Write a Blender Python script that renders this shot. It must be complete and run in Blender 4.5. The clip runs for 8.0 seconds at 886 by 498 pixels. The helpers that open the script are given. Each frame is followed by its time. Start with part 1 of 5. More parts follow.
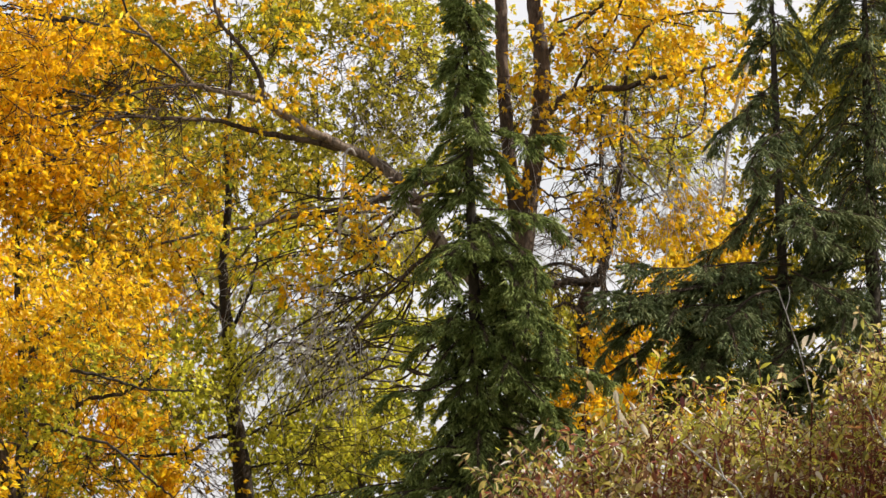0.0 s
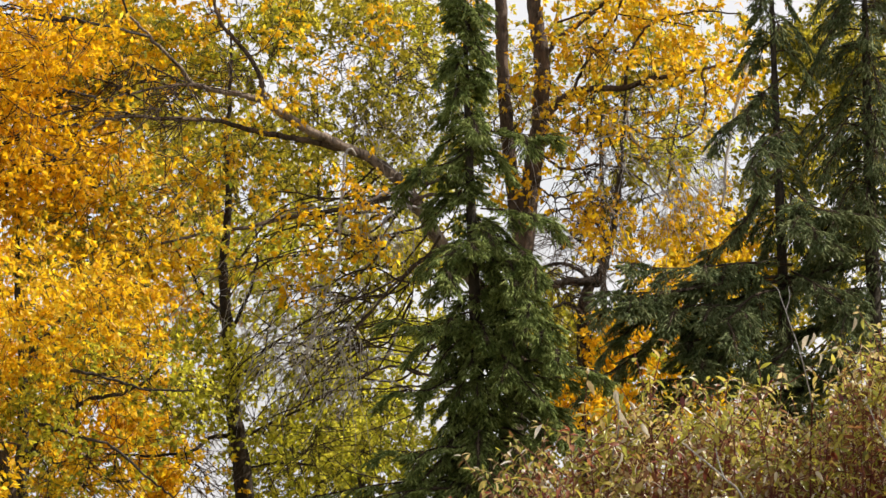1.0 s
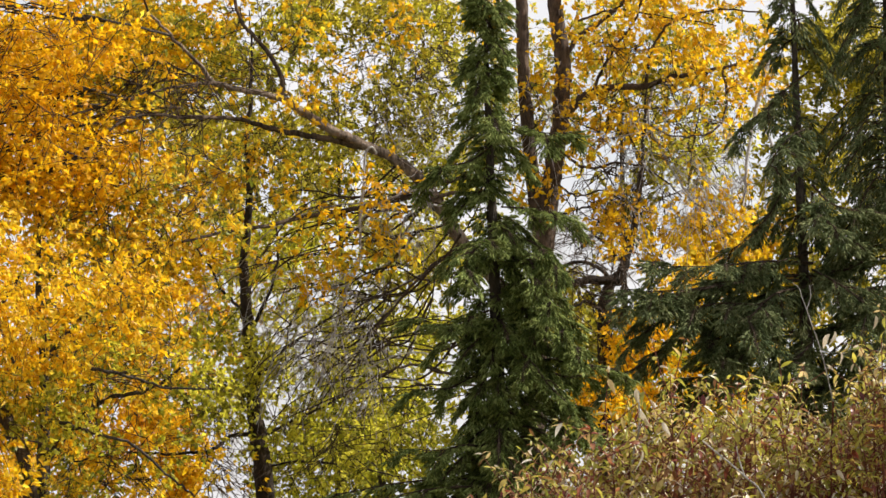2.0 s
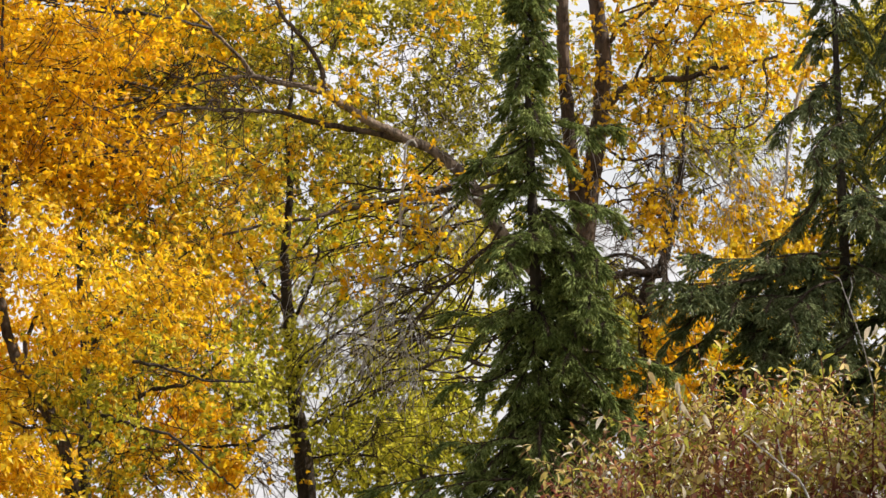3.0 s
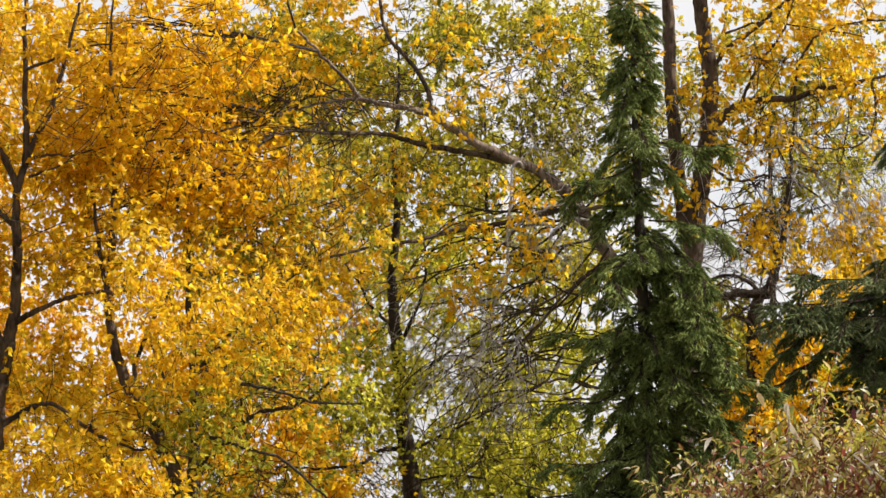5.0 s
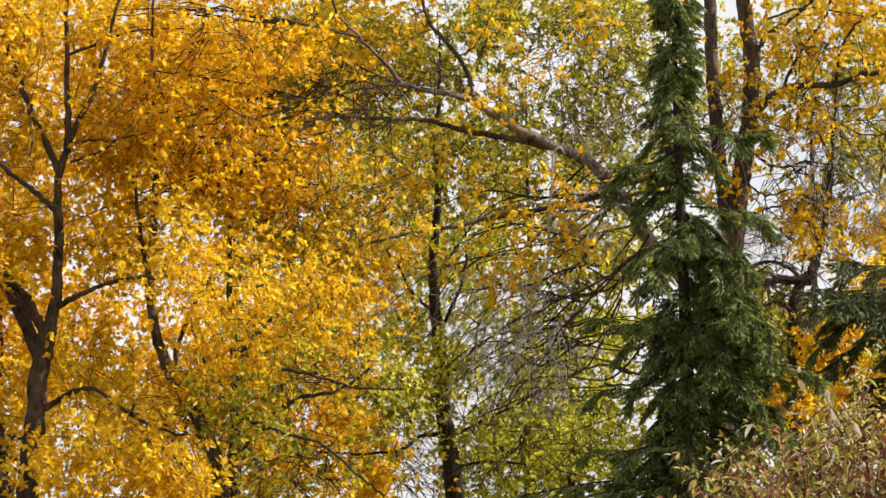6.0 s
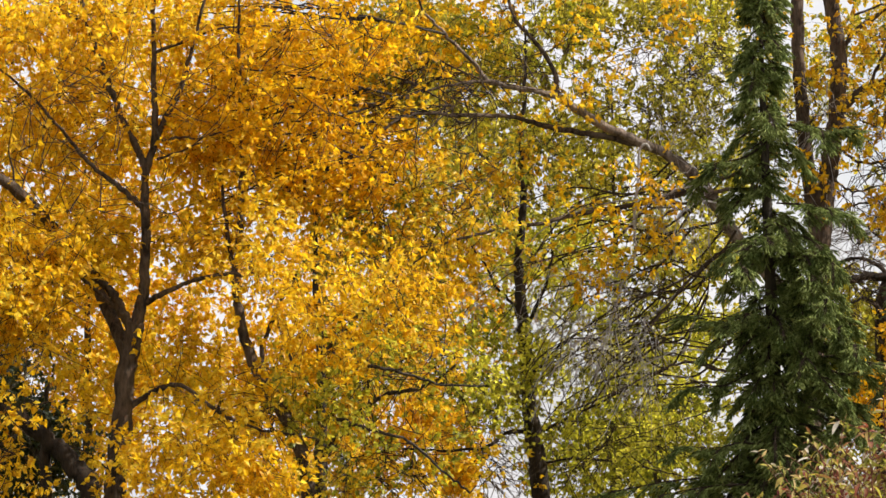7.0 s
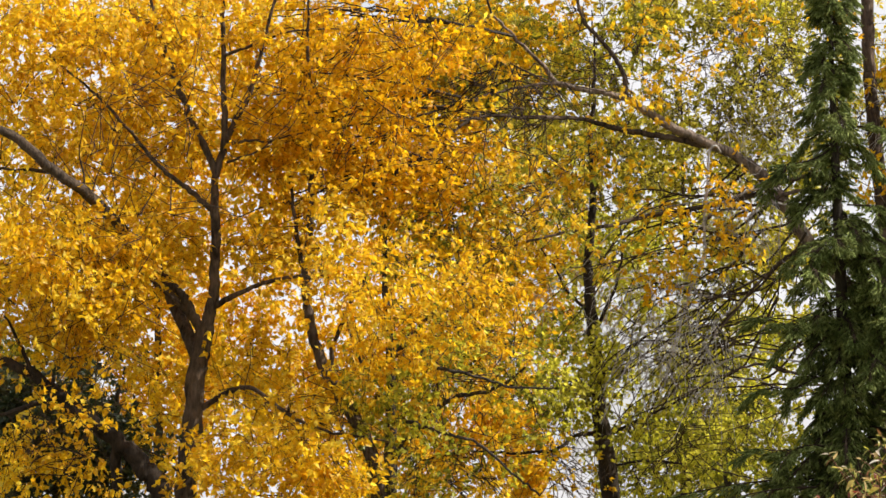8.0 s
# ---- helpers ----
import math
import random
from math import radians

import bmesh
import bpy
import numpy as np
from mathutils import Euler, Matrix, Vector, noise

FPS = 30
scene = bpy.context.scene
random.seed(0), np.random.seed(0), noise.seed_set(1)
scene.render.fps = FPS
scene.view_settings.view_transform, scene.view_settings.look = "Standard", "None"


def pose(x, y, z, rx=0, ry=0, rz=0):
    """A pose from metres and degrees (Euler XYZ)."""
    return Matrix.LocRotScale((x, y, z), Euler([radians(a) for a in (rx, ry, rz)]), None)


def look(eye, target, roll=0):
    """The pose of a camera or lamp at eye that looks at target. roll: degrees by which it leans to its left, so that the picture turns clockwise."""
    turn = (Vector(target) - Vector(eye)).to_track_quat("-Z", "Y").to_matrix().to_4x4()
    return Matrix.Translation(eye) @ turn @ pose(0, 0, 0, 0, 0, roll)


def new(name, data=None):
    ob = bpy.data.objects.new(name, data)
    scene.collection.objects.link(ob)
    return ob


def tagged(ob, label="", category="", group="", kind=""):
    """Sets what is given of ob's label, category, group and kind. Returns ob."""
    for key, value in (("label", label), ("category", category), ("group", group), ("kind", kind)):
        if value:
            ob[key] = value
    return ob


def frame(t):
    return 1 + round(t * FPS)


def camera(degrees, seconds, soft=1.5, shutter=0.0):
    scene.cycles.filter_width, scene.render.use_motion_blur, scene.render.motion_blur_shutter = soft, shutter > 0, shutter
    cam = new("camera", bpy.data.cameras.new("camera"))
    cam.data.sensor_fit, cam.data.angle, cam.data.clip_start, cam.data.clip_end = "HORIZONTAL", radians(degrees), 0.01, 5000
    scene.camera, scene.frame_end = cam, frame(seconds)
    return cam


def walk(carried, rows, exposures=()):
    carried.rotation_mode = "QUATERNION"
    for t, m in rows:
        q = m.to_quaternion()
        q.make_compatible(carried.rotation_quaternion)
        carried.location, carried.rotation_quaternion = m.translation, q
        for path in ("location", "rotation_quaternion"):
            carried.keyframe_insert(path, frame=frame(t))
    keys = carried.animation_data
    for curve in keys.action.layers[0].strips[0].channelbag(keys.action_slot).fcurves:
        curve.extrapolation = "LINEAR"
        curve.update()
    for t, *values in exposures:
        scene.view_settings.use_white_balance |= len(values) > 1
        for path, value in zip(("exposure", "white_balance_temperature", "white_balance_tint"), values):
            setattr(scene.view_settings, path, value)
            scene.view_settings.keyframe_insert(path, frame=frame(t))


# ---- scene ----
cam = camera(18.0, 8.0, soft=1.5)
EYE = (0.0, 0.0, 1.6)
walk(cam, [
    (0.0, pose(*EYE, 95.450, -0.000, -3.746)),
    (0.5, pose(*EYE, 95.431, 0.021, -3.770)),
    (1.0, pose(*EYE, 95.450, 0.007, -3.743)),
    (1.2, pose(*EYE, 95.458, 0.007, -3.743)),
    (2.3, pose(*EYE, 95.384, -0.049, -3.049)),
    (2.5, pose(*EYE, 95.354, -0.049, -2.869)),
    (3.0, pose(*EYE, 95.267, -0.046, -2.491)),
    (3.5, pose(*EYE, 95.306, 0.014, -2.023)),
    (4.0, pose(*EYE, 95.382, -0.003, -1.563)),
    (4.5, pose(*EYE, 95.578, -0.002, -0.840)),
    (4.7, pose(*EYE, 95.748, -0.002, -0.595)),
    (5.8, pose(*EYE, 95.453, -0.223, 0.358)),
    (6.0, pose(*EYE, 95.415, -0.230, 0.533)),
    (6.5, pose(*EYE, 95.388, -0.282, 1.360)),
    (7.0, pose(*EYE, 95.340, -0.362, 2.286)),
    (7.5, pose(*EYE, 95.331, -0.371, 3.259)),
    (8.0, pose(*EYE, 95.380, -0.395, 3.709)),
])

# ---- world and sun ----
SUN_DIR = Vector((0.76, 0.06, 0.65)).normalized()   # from the scene towards the sun
world = bpy.data.worlds.new("sky")
scene.world = world
world.use_nodes = True
wn = world.node_tree.nodes
sky = wn.new("ShaderNodeTexSky")
sky.sky_type = "NISHITA"
sky.sun_disc = False
sky.sun_elevation = math.asin(SUN_DIR.z)
sky.sun_rotation = math.atan2(SUN_DIR.x, SUN_DIR.y)
sky.air_density, sky.dust_density, sky.ozone_density = 1.0, 3.0, 1.0
wl = world.node_tree.links
# thin bright cloud over the whole sky
wcoord = wn.new("ShaderNodeTexCoord")
cloud = wn.new("ShaderNodeTexNoise")
cloud.inputs["Scale"].default_value, cloud.inputs["Detail"].default_value = 7.0, 5.0
wl.new(wcoord.outputs["Generated"], cloud.inputs["Vector"])
cover = wn.new("ShaderNodeValToRGB")
cover.color_ramp.elements[0].position, cover.color_ramp.elements[0].color = 0.34, (0.60, 0.60, 0.60, 1)
cover.color_ramp.elements[1].position, cover.color_ramp.elements[1].color = 0.56, (0.95, 0.95, 0.95, 1)
wl.new(cloud.outputs["Fac"], cover.inputs[0])
veil = wn.new("ShaderNodeMix")
veil.data_type = "RGBA"
wl.new(cover.outputs[0], veil.inputs["Factor"])
wl.new(sky.outputs[0], veil.inputs["A"])
veil.inputs["B"].default_value = (5.6, 5.45, 5.5, 1)
wn["Background"].inputs["Strength"].default_value = 0.11
wl.new(veil.outputs["Result"], wn["Background"].inputs["Color"])
sun = new("sun", bpy.data.lights.new("sun", "SUN"))
sun.data.energy, sun.data.angle, sun.data.color = 5.0, radians(0.55), (1.0, 0.94, 0.84)
sun.matrix_world = look(SUN_DIR * 60, (0, 0, 0))
scene.view_settings.exposure = 0.66


# ---- materials ----
def shader(name):
    mat = bpy.data.materials.new(name)
    mat.use_nodes = True
    nt = mat.node_tree
    return mat, nt, nt.nodes["Principled BSDF"], nt.nodes["Material Output"]


def ramp_node(nt, stops):
    node = nt.nodes.new("ShaderNodeValToRGB")
    el = node.color_ramp.elements
    el[0].position, el[0].color = stops[0][0], (*stops[0][1], 1)
    el[1].position, el[1].color = stops[-1][0], (*stops[-1][1], 1)
    for p, c in stops[1:-1]:
        el.new(p).color = (*c, 1)
    return node


def leaf_material(name, stops, through_share=0.45, rough=0.42, spec=0.4, grain_scale=42.0, patch_scale=1.6, patch_share=0.3):
    """Thin leaf: every leaf takes its own colour, shifted clump by clump, with blotches, and lets part of the light through."""
    mat, nt, bsdf, out = shader(name)
    geo = nt.nodes.new("ShaderNodeNewGeometry")
    ramp = ramp_node(nt, stops)
    coord = nt.nodes.new("ShaderNodeTexCoord")
    patch = nt.nodes.new("ShaderNodeTexNoise")
    patch.inputs["Scale"].default_value, patch.inputs["Detail"].default_value = patch_scale, 2.0
    nt.links.new(coord.outputs["Object"], patch.inputs["Vector"])
    shift = nt.nodes.new("ShaderNodeMapRange")
    for slot, value in zip(("From Min", "From Max", "To Min", "To Max"), (0.3, 0.7, -patch_share, patch_share)):
        shift.inputs[slot].default_value = value
    nt.links.new(patch.outputs["Fac"], shift.inputs["Value"])
    pick = nt.nodes.new("ShaderNodeMath")
    pick.operation, pick.use_clamp = "ADD", True
    nt.links.new(geo.outputs["Random Per Island"], pick.inputs[0])
    nt.links.new(shift.outputs[0], pick.inputs[1])
    nt.links.new(pick.outputs[0], ramp.inputs[0])
    grain = nt.nodes.new("ShaderNodeTexNoise")
    grain.inputs["Scale"].default_value, grain.inputs["Detail"].default_value = grain_scale, 3.0
    nt.links.new(coord.outputs["Object"], grain.inputs["Vector"])
    tone = ramp_node(nt, [(0.3, (0.72, 0.66, 0.55)), (0.62, (1.08, 1.08, 1.06))])
    nt.links.new(grain.outputs["Fac"], tone.inputs[0])
    mix = nt.nodes.new("ShaderNodeMix")
    mix.data_type, mix.blend_type = "RGBA", "MULTIPLY"
    mix.inputs["Factor"].default_value = 1.0
    nt.links.new(ramp.outputs[0], mix.inputs["A"])
    nt.links.new(tone.outputs[0], mix.inputs["B"])
    nt.links.new(mix.outputs["Result"], bsdf.inputs["Base Color"])
    bsdf.inputs["Roughness"].default_value = rough
    bsdf.inputs["Specular IOR Level"].default_value = spec
    thin = nt.nodes.new("ShaderNodeBsdfTranslucent")
    nt.links.new(mix.outputs["Result"], thin.inputs["Color"])
    both = nt.nodes.new("ShaderNodeMixShader")
    both.inputs[0].default_value = through_share
    nt.links.new(bsdf.outputs[0], both.inputs[1])
    nt.links.new(thin.outputs[0], both.inputs[2])
    nt.links.new(both.outputs[0], out.inputs["Surface"])
    return mat


def bark_material(name, dark, light, scale=30.0, rough=0.9):
    """Furrowed bark: stretched grain, lichen patches and relief."""
    mat, nt, bsdf, out = shader(name)
    coord = nt.nodes.new("ShaderNodeTexCoord")
    stretch = nt.nodes.new("ShaderNodeMapping")
    stretch.inputs["Scale"].default_value = (1.0, 1.0, 0.28)
    nt.links.new(coord.outputs["Object"], stretch.inputs["Vector"])
    grain = nt.nodes.new("ShaderNodeTexNoise")
    grain.inputs["Scale"].default_value, grain.inputs["Detail"].default_value = scale, 6.0
    grain.inputs["Roughness"].default_value = 0.7
    nt.links.new(stretch.outputs[0], grain.inputs["Vector"])
    patch = nt.nodes.new("ShaderNodeTexNoise")
    patch.inputs["Scale"].default_value, patch.inputs["Detail"].default_value = 4.0, 3.0
    nt.links.new(coord.outputs["Object"], patch.inputs["Vector"])
    blend = nt.nodes.new("ShaderNodeMath")
    blend.operation, blend.inputs[1].default_value = "MULTIPLY_ADD", 0.6
    share = nt.nodes.new("ShaderNodeMath")
    share.operation, share.inputs[1].default_value = "MULTIPLY", 0.45
    nt.links.new(patch.outputs["Fac"], share.inputs[0])
    nt.links.new(grain.outputs["Fac"], blend.inputs[0])
    nt.links.new(share.outputs[0], blend.inputs[2])
    mid = tuple((a + b) / 2 for a, b in zip(dark, light))
    ramp = ramp_node(nt, [(0.40, dark), (0.53, mid), (0.66, light)])
    nt.links.new(blend.outputs[0], ramp.inputs[0])
    nt.links.new(ramp.outputs[0], bsdf.inputs["Base Color"])
    bsdf.inputs["Roughness"].default_value = rough
    bsdf.inputs["Specular IOR Level"].default_value = 0.2
    bump = nt.nodes.new("ShaderNodeBump")
    bump.inputs["Strength"].default_value, bump.inputs["Distance"].default_value = 1.0, 0.035
    nt.links.new(grain.outputs["Fac"], bump.inputs["Height"])
    nt.links.new(bump.outputs[0], bsdf.inputs["Normal"])
    return mat


ORANGE_LEAF = leaf_material("orange_leaf", [(0.0, (0.78, 0.45, 0.012)), (0.3, (0.85, 0.52, 0.013)), (0.7, (0.87, 0.56, 0.014)), (1.0, (0.89, 0.61, 0.018))], 0.74)
YELLOW_LEAF = leaf_material("yellow_leaf", [(0.0, (0.62, 0.34, 0.010)), (0.25, (0.83, 0.52, 0.013)), (0.7, (0.90, 0.62, 0.018)), (1.0, (0.92, 0.74, 0.07))], 0.64)
MIXED_LEAF = leaf_material("turning_leaf", [(0.0, (0.16, 0.19, 0.02)), (0.3, (0.34, 0.35, 0.03)), (0.55, (0.66, 0.54, 0.03)), (1.0, (0.90, 0.62, 0.03))], 0.45)
OLIVE_LEAF = leaf_material("olive_leaf", [(0.0, (0.14, 0.14, 0.018)), (0.35, (0.36, 0.33, 0.03)), (0.75, (0.61, 0.53, 0.045)), (1.0, (0.74, 0.64, 0.06))], 0.62)
GREEN_LEAF = leaf_material("green_leaf", [(0.0, (0.18, 0.20, 0.018)), (0.35, (0.42, 0.42, 0.03)), (0.75, (0.66, 0.61, 0.05)), (1.0, (0.82, 0.76, 0.10))], 0.66)
DARK_LEAF = leaf_material("dark_leaf", [(0.0, (0.02, 0.035, 0.012)), (0.6, (0.05, 0.07, 0.02)), (1.0, (0.12, 0.11, 0.03))], 0.25)
SHRUB_LEAF = leaf_material("shrub_leaf", [(0.0, (0.30, 0.12, 0.05)), (0.12, (0.38, 0.24, 0.07)), (0.22, (0.24, 0.25, 0.04)), (0.55, (0.42, 0.40, 0.06)), (0.82, (0.60, 0.50, 0.09)), (1.0, (0.66, 0.50, 0.24))], 0.52, 0.36, 0.5)
RED_SHRUB_LEAF = leaf_material("red_shrub_leaf", [(0.0, (0.13, 0.025, 0.022)), (0.4, (0.28, 0.075, 0.045)), (0.65, (0.40, 0.21, 0.09)), (0.85, (0.36, 0.32, 0.07)), (1.0, (0.56, 0.41, 0.20))], 0.5, 0.36, 0.5)
DRY_LEAF = leaf_material("dry_leaf", [(0.0, (0.46, 0.38, 0.26)), (1.0, (0.78, 0.73, 0.63))], 0.3, 0.5)
NEEDLE = leaf_material("spruce_needle", [(0.0, (0.06, 0.085, 0.018)), (0.5, (0.18, 0.23, 0.060)), (1.0, (0.38, 0.44, 0.15))], 0.2, 0.6, 0.15, 7.0, 5.0, 0.4)
BLUE_NEEDLE = leaf_material("blue_spruce_needle", [(0.0, (0.06, 0.085, 0.032)), (0.5, (0.13, 0.16, 0.062)), (1.0, (0.27, 0.30, 0.145))], 0.15, 0.6, 0.15, 7.0, 4.0, 0.4)
BARK = bark_material("grey_brown_bark", (0.020, 0.014, 0.010), (0.150, 0.105, 0.072))
RED_BARK = bark_material("red_brown_bark", (0.024, 0.016, 0.011), (0.15, 0.105, 0.078))
# paler elder bark: sun on the arching limb is put into its colour
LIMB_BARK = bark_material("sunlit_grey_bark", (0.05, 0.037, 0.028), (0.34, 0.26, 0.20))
# for trunks in shade: the shade is put into the bark colour
SHADED_BARK = bark_material("damp_black_bark", (0.008, 0.006, 0.005), (0.062, 0.044, 0.031))
DARK_BARK = bark_material("dark_bark", (0.018, 0.014, 0.011), (0.10, 0.08, 0.062))
TWIG = bark_material("brown_twig", (0.025, 0.016, 0.010), (0.11, 0.075, 0.05), 60)
GREY_TWIG = bark_material("grey_dead_twig", (0.30, 0.27, 0.25), (0.66, 0.62, 0.60), 60)
RED_TWIG = bark_material("red_stem", (0.12, 0.03, 0.025), (0.30, 0.12, 0.08), 60)


def soil_material():
    mat, nt, bsdf, out = shader("leaf_strewn_grass")
    coord = nt.nodes.new("ShaderNodeTexCoord")
    fine = nt.nodes.new("ShaderNodeTexNoise")
    fine.inputs["Scale"].default_value, fine.inputs["Detail"].default_value = 9.0, 8.0
    nt.links.new(coord.outputs["Object"], fine.inputs["Vector"])
    ramp = ramp_node(nt, [(0.3, (0.035, 0.045, 0.015)), (0.5, (0.08, 0.085, 0.03)), (0.6, (0.16, 0.11, 0.04)), (0.75, (0.42, 0.26, 0.04))])
    nt.links.new(fine.outputs["Fac"], ramp.inputs[0])
    nt.links.new(ramp.outputs[0], bsdf.inputs["Base Color"])
    bsdf.inputs["Roughness"].default_value = 0.95
    bump = nt.nodes.new("ShaderNodeBump")
    bump.inputs["Strength"].default_value, bump.inputs["Distance"].default_value = 0.6, 0.05
    nt.links.new(fine.outputs["Fac"], bump.inputs["Height"])
    nt.links.new(bump.outputs[0], bsdf.inputs["Normal"])
    return mat


SOIL = soil_material()


# ---- geometry tools ----
def raw_mesh(name, verts, faces, material, smooth=False):
    """A mesh from arrays: verts (n, 3), faces (m, k)."""
    me = bpy.data.meshes.new(name)
    m, k = faces.shape
    me.vertices.add(len(verts))
    me.vertices.foreach_set("co", np.ascontiguousarray(verts, dtype=np.float32).ravel())
    me.loops.add(m * k)
    me.loops.foreach_set("vertex_index", np.ascontiguousarray(faces, dtype=np.int32).ravel())
    me.polygons.add(m)
    me.polygons.foreach_set("loop_start", np.arange(0, m * k, k, dtype=np.int32))
    me.polygons.foreach_set("use_smooth", np.full(m, smooth, dtype=bool))
    me.materials.append(material)
    me.update(calc_edges=True)
    return me


def part(name, mesh, parent, label="", kind=""):
    ob = new(name, mesh)
    ob.parent = parent
    ob.matrix_parent_inverse = parent.matrix_world.inverted()
    return tagged(ob, label, kind=kind)


def unit(a):
    return a / np.maximum(np.linalg.norm(a, axis=-1, keepdims=True), 1e-9)


def spline(points, steps):
    """Catmull-Rom through the points."""
    p = np.array(points, dtype=float)
    p = np.vstack([2 * p[0] - p[1], p, 2 * p[-1] - p[-2]])
    out = []
    for i in range(1, len(p) - 2):
        t = np.linspace(0, 1, steps, endpoint=False)[:, None]
        a, b, c, d = p[i - 1], p[i], p[i + 1], p[i + 2]
        out.append(0.5 * (2 * b + (c - a) * t + (2 * a - 5 * b + 4 * c - d) * t ** 2 + (3 * b - a - 3 * c + d) * t ** 3))
    out.append(p[-2][None])
    return np.vstack(out)


def tube(points, radii, sides, rng=None, rough=0.0):
    """A closed tapered tube along a line: verts and quads."""
    n = len(points)
    tang = unit(np.gradient(points, axis=0))
    ref = np.array([0.31, 0.87, 0.38]) if abs(tang[0] @ np.array([0.31, 0.87, 0.38])) < 0.9 else np.array([1.0, 0, 0])
    a = unit(np.cross(tang, ref))
    b = np.cross(tang, a)
    ang = np.linspace(0, 2 * np.pi, sides, endpoint=False)
    r = np.repeat(np.asarray(radii, float)[:, None], sides, 1)
    if rng is not None and rough:
        r = r * (1 + rng.normal(0, rough, r.shape))
    v = points[:, None, :] + r[..., None] * (np.cos(ang)[None, :, None] * a[:, None, :] + np.sin(ang)[None, :, None] * b[:, None, :])
    i, j = np.meshgrid(np.arange(n - 1), np.arange(sides), indexing="ij")
    k = (j + 1) % sides
    f = np.stack([i * sides + j, i * sides + k, (i + 1) * sides + k, (i + 1) * sides + j], -1).reshape(-1, 4)
    return v.reshape(-1, 3), f


class Pile:
    """Gathers many small pieces into one mesh."""
    def __init__(self):
        self.v, self.f, self.n = [], [], 0

    def add(self, v, f):
        self.v.append(v)
        self.f.append(f + self.n)
        self.n += len(v)

    def mesh(self, name, material, smooth=False):
        return raw_mesh(name, np.vstack(self.v), np.vstack(self.f), material, smooth)


# a leaflet: base, two shoulders, midrib, tip; folded along the midrib
LEAF_V = np.array([(0, 0, 0), (-0.29, 0.40, 0.08), (0.29, 0.40, 0.08), (0, 0.45, -0.02), (0, 1.0, -0.10)])
LEAF_F = np.array([(0, 2, 3), (0, 3, 1), (3, 2, 4), (1, 3, 4)])


def leaf_arrays(pos, way, normal, size, width=1.0, simple=False):
    """Leaflets at pos that point along way, their upper face turned to normal."""
    way = unit(way)
    side = unit(np.cross(way, normal))
    up = np.cross(side, way)
    base = LEAF_V * np.array([width, 1, 1])
    v = pos[:, None, :] + size[:, None, None] * (base[None, :, 0:1] * side[:, None, :] + base[None, :, 1:2] * way[:, None, :] + base[None, :, 2:3] * up[:, None, :])
    if simple:
        v = v[:, (0, 1, 2, 4)]
        f = np.array([(0, 2, 1), (1, 2, 3)])[None] + (np.arange(len(pos)) * 4)[:, None, None]
        return v.reshape(-1, 3), f.reshape(-1, 3)
    f = LEAF_F[None] + (np.arange(len(pos)) * len(LEAF_V))[:, None, None]
    return v.reshape(-1, 3), f.reshape(-1, 3)


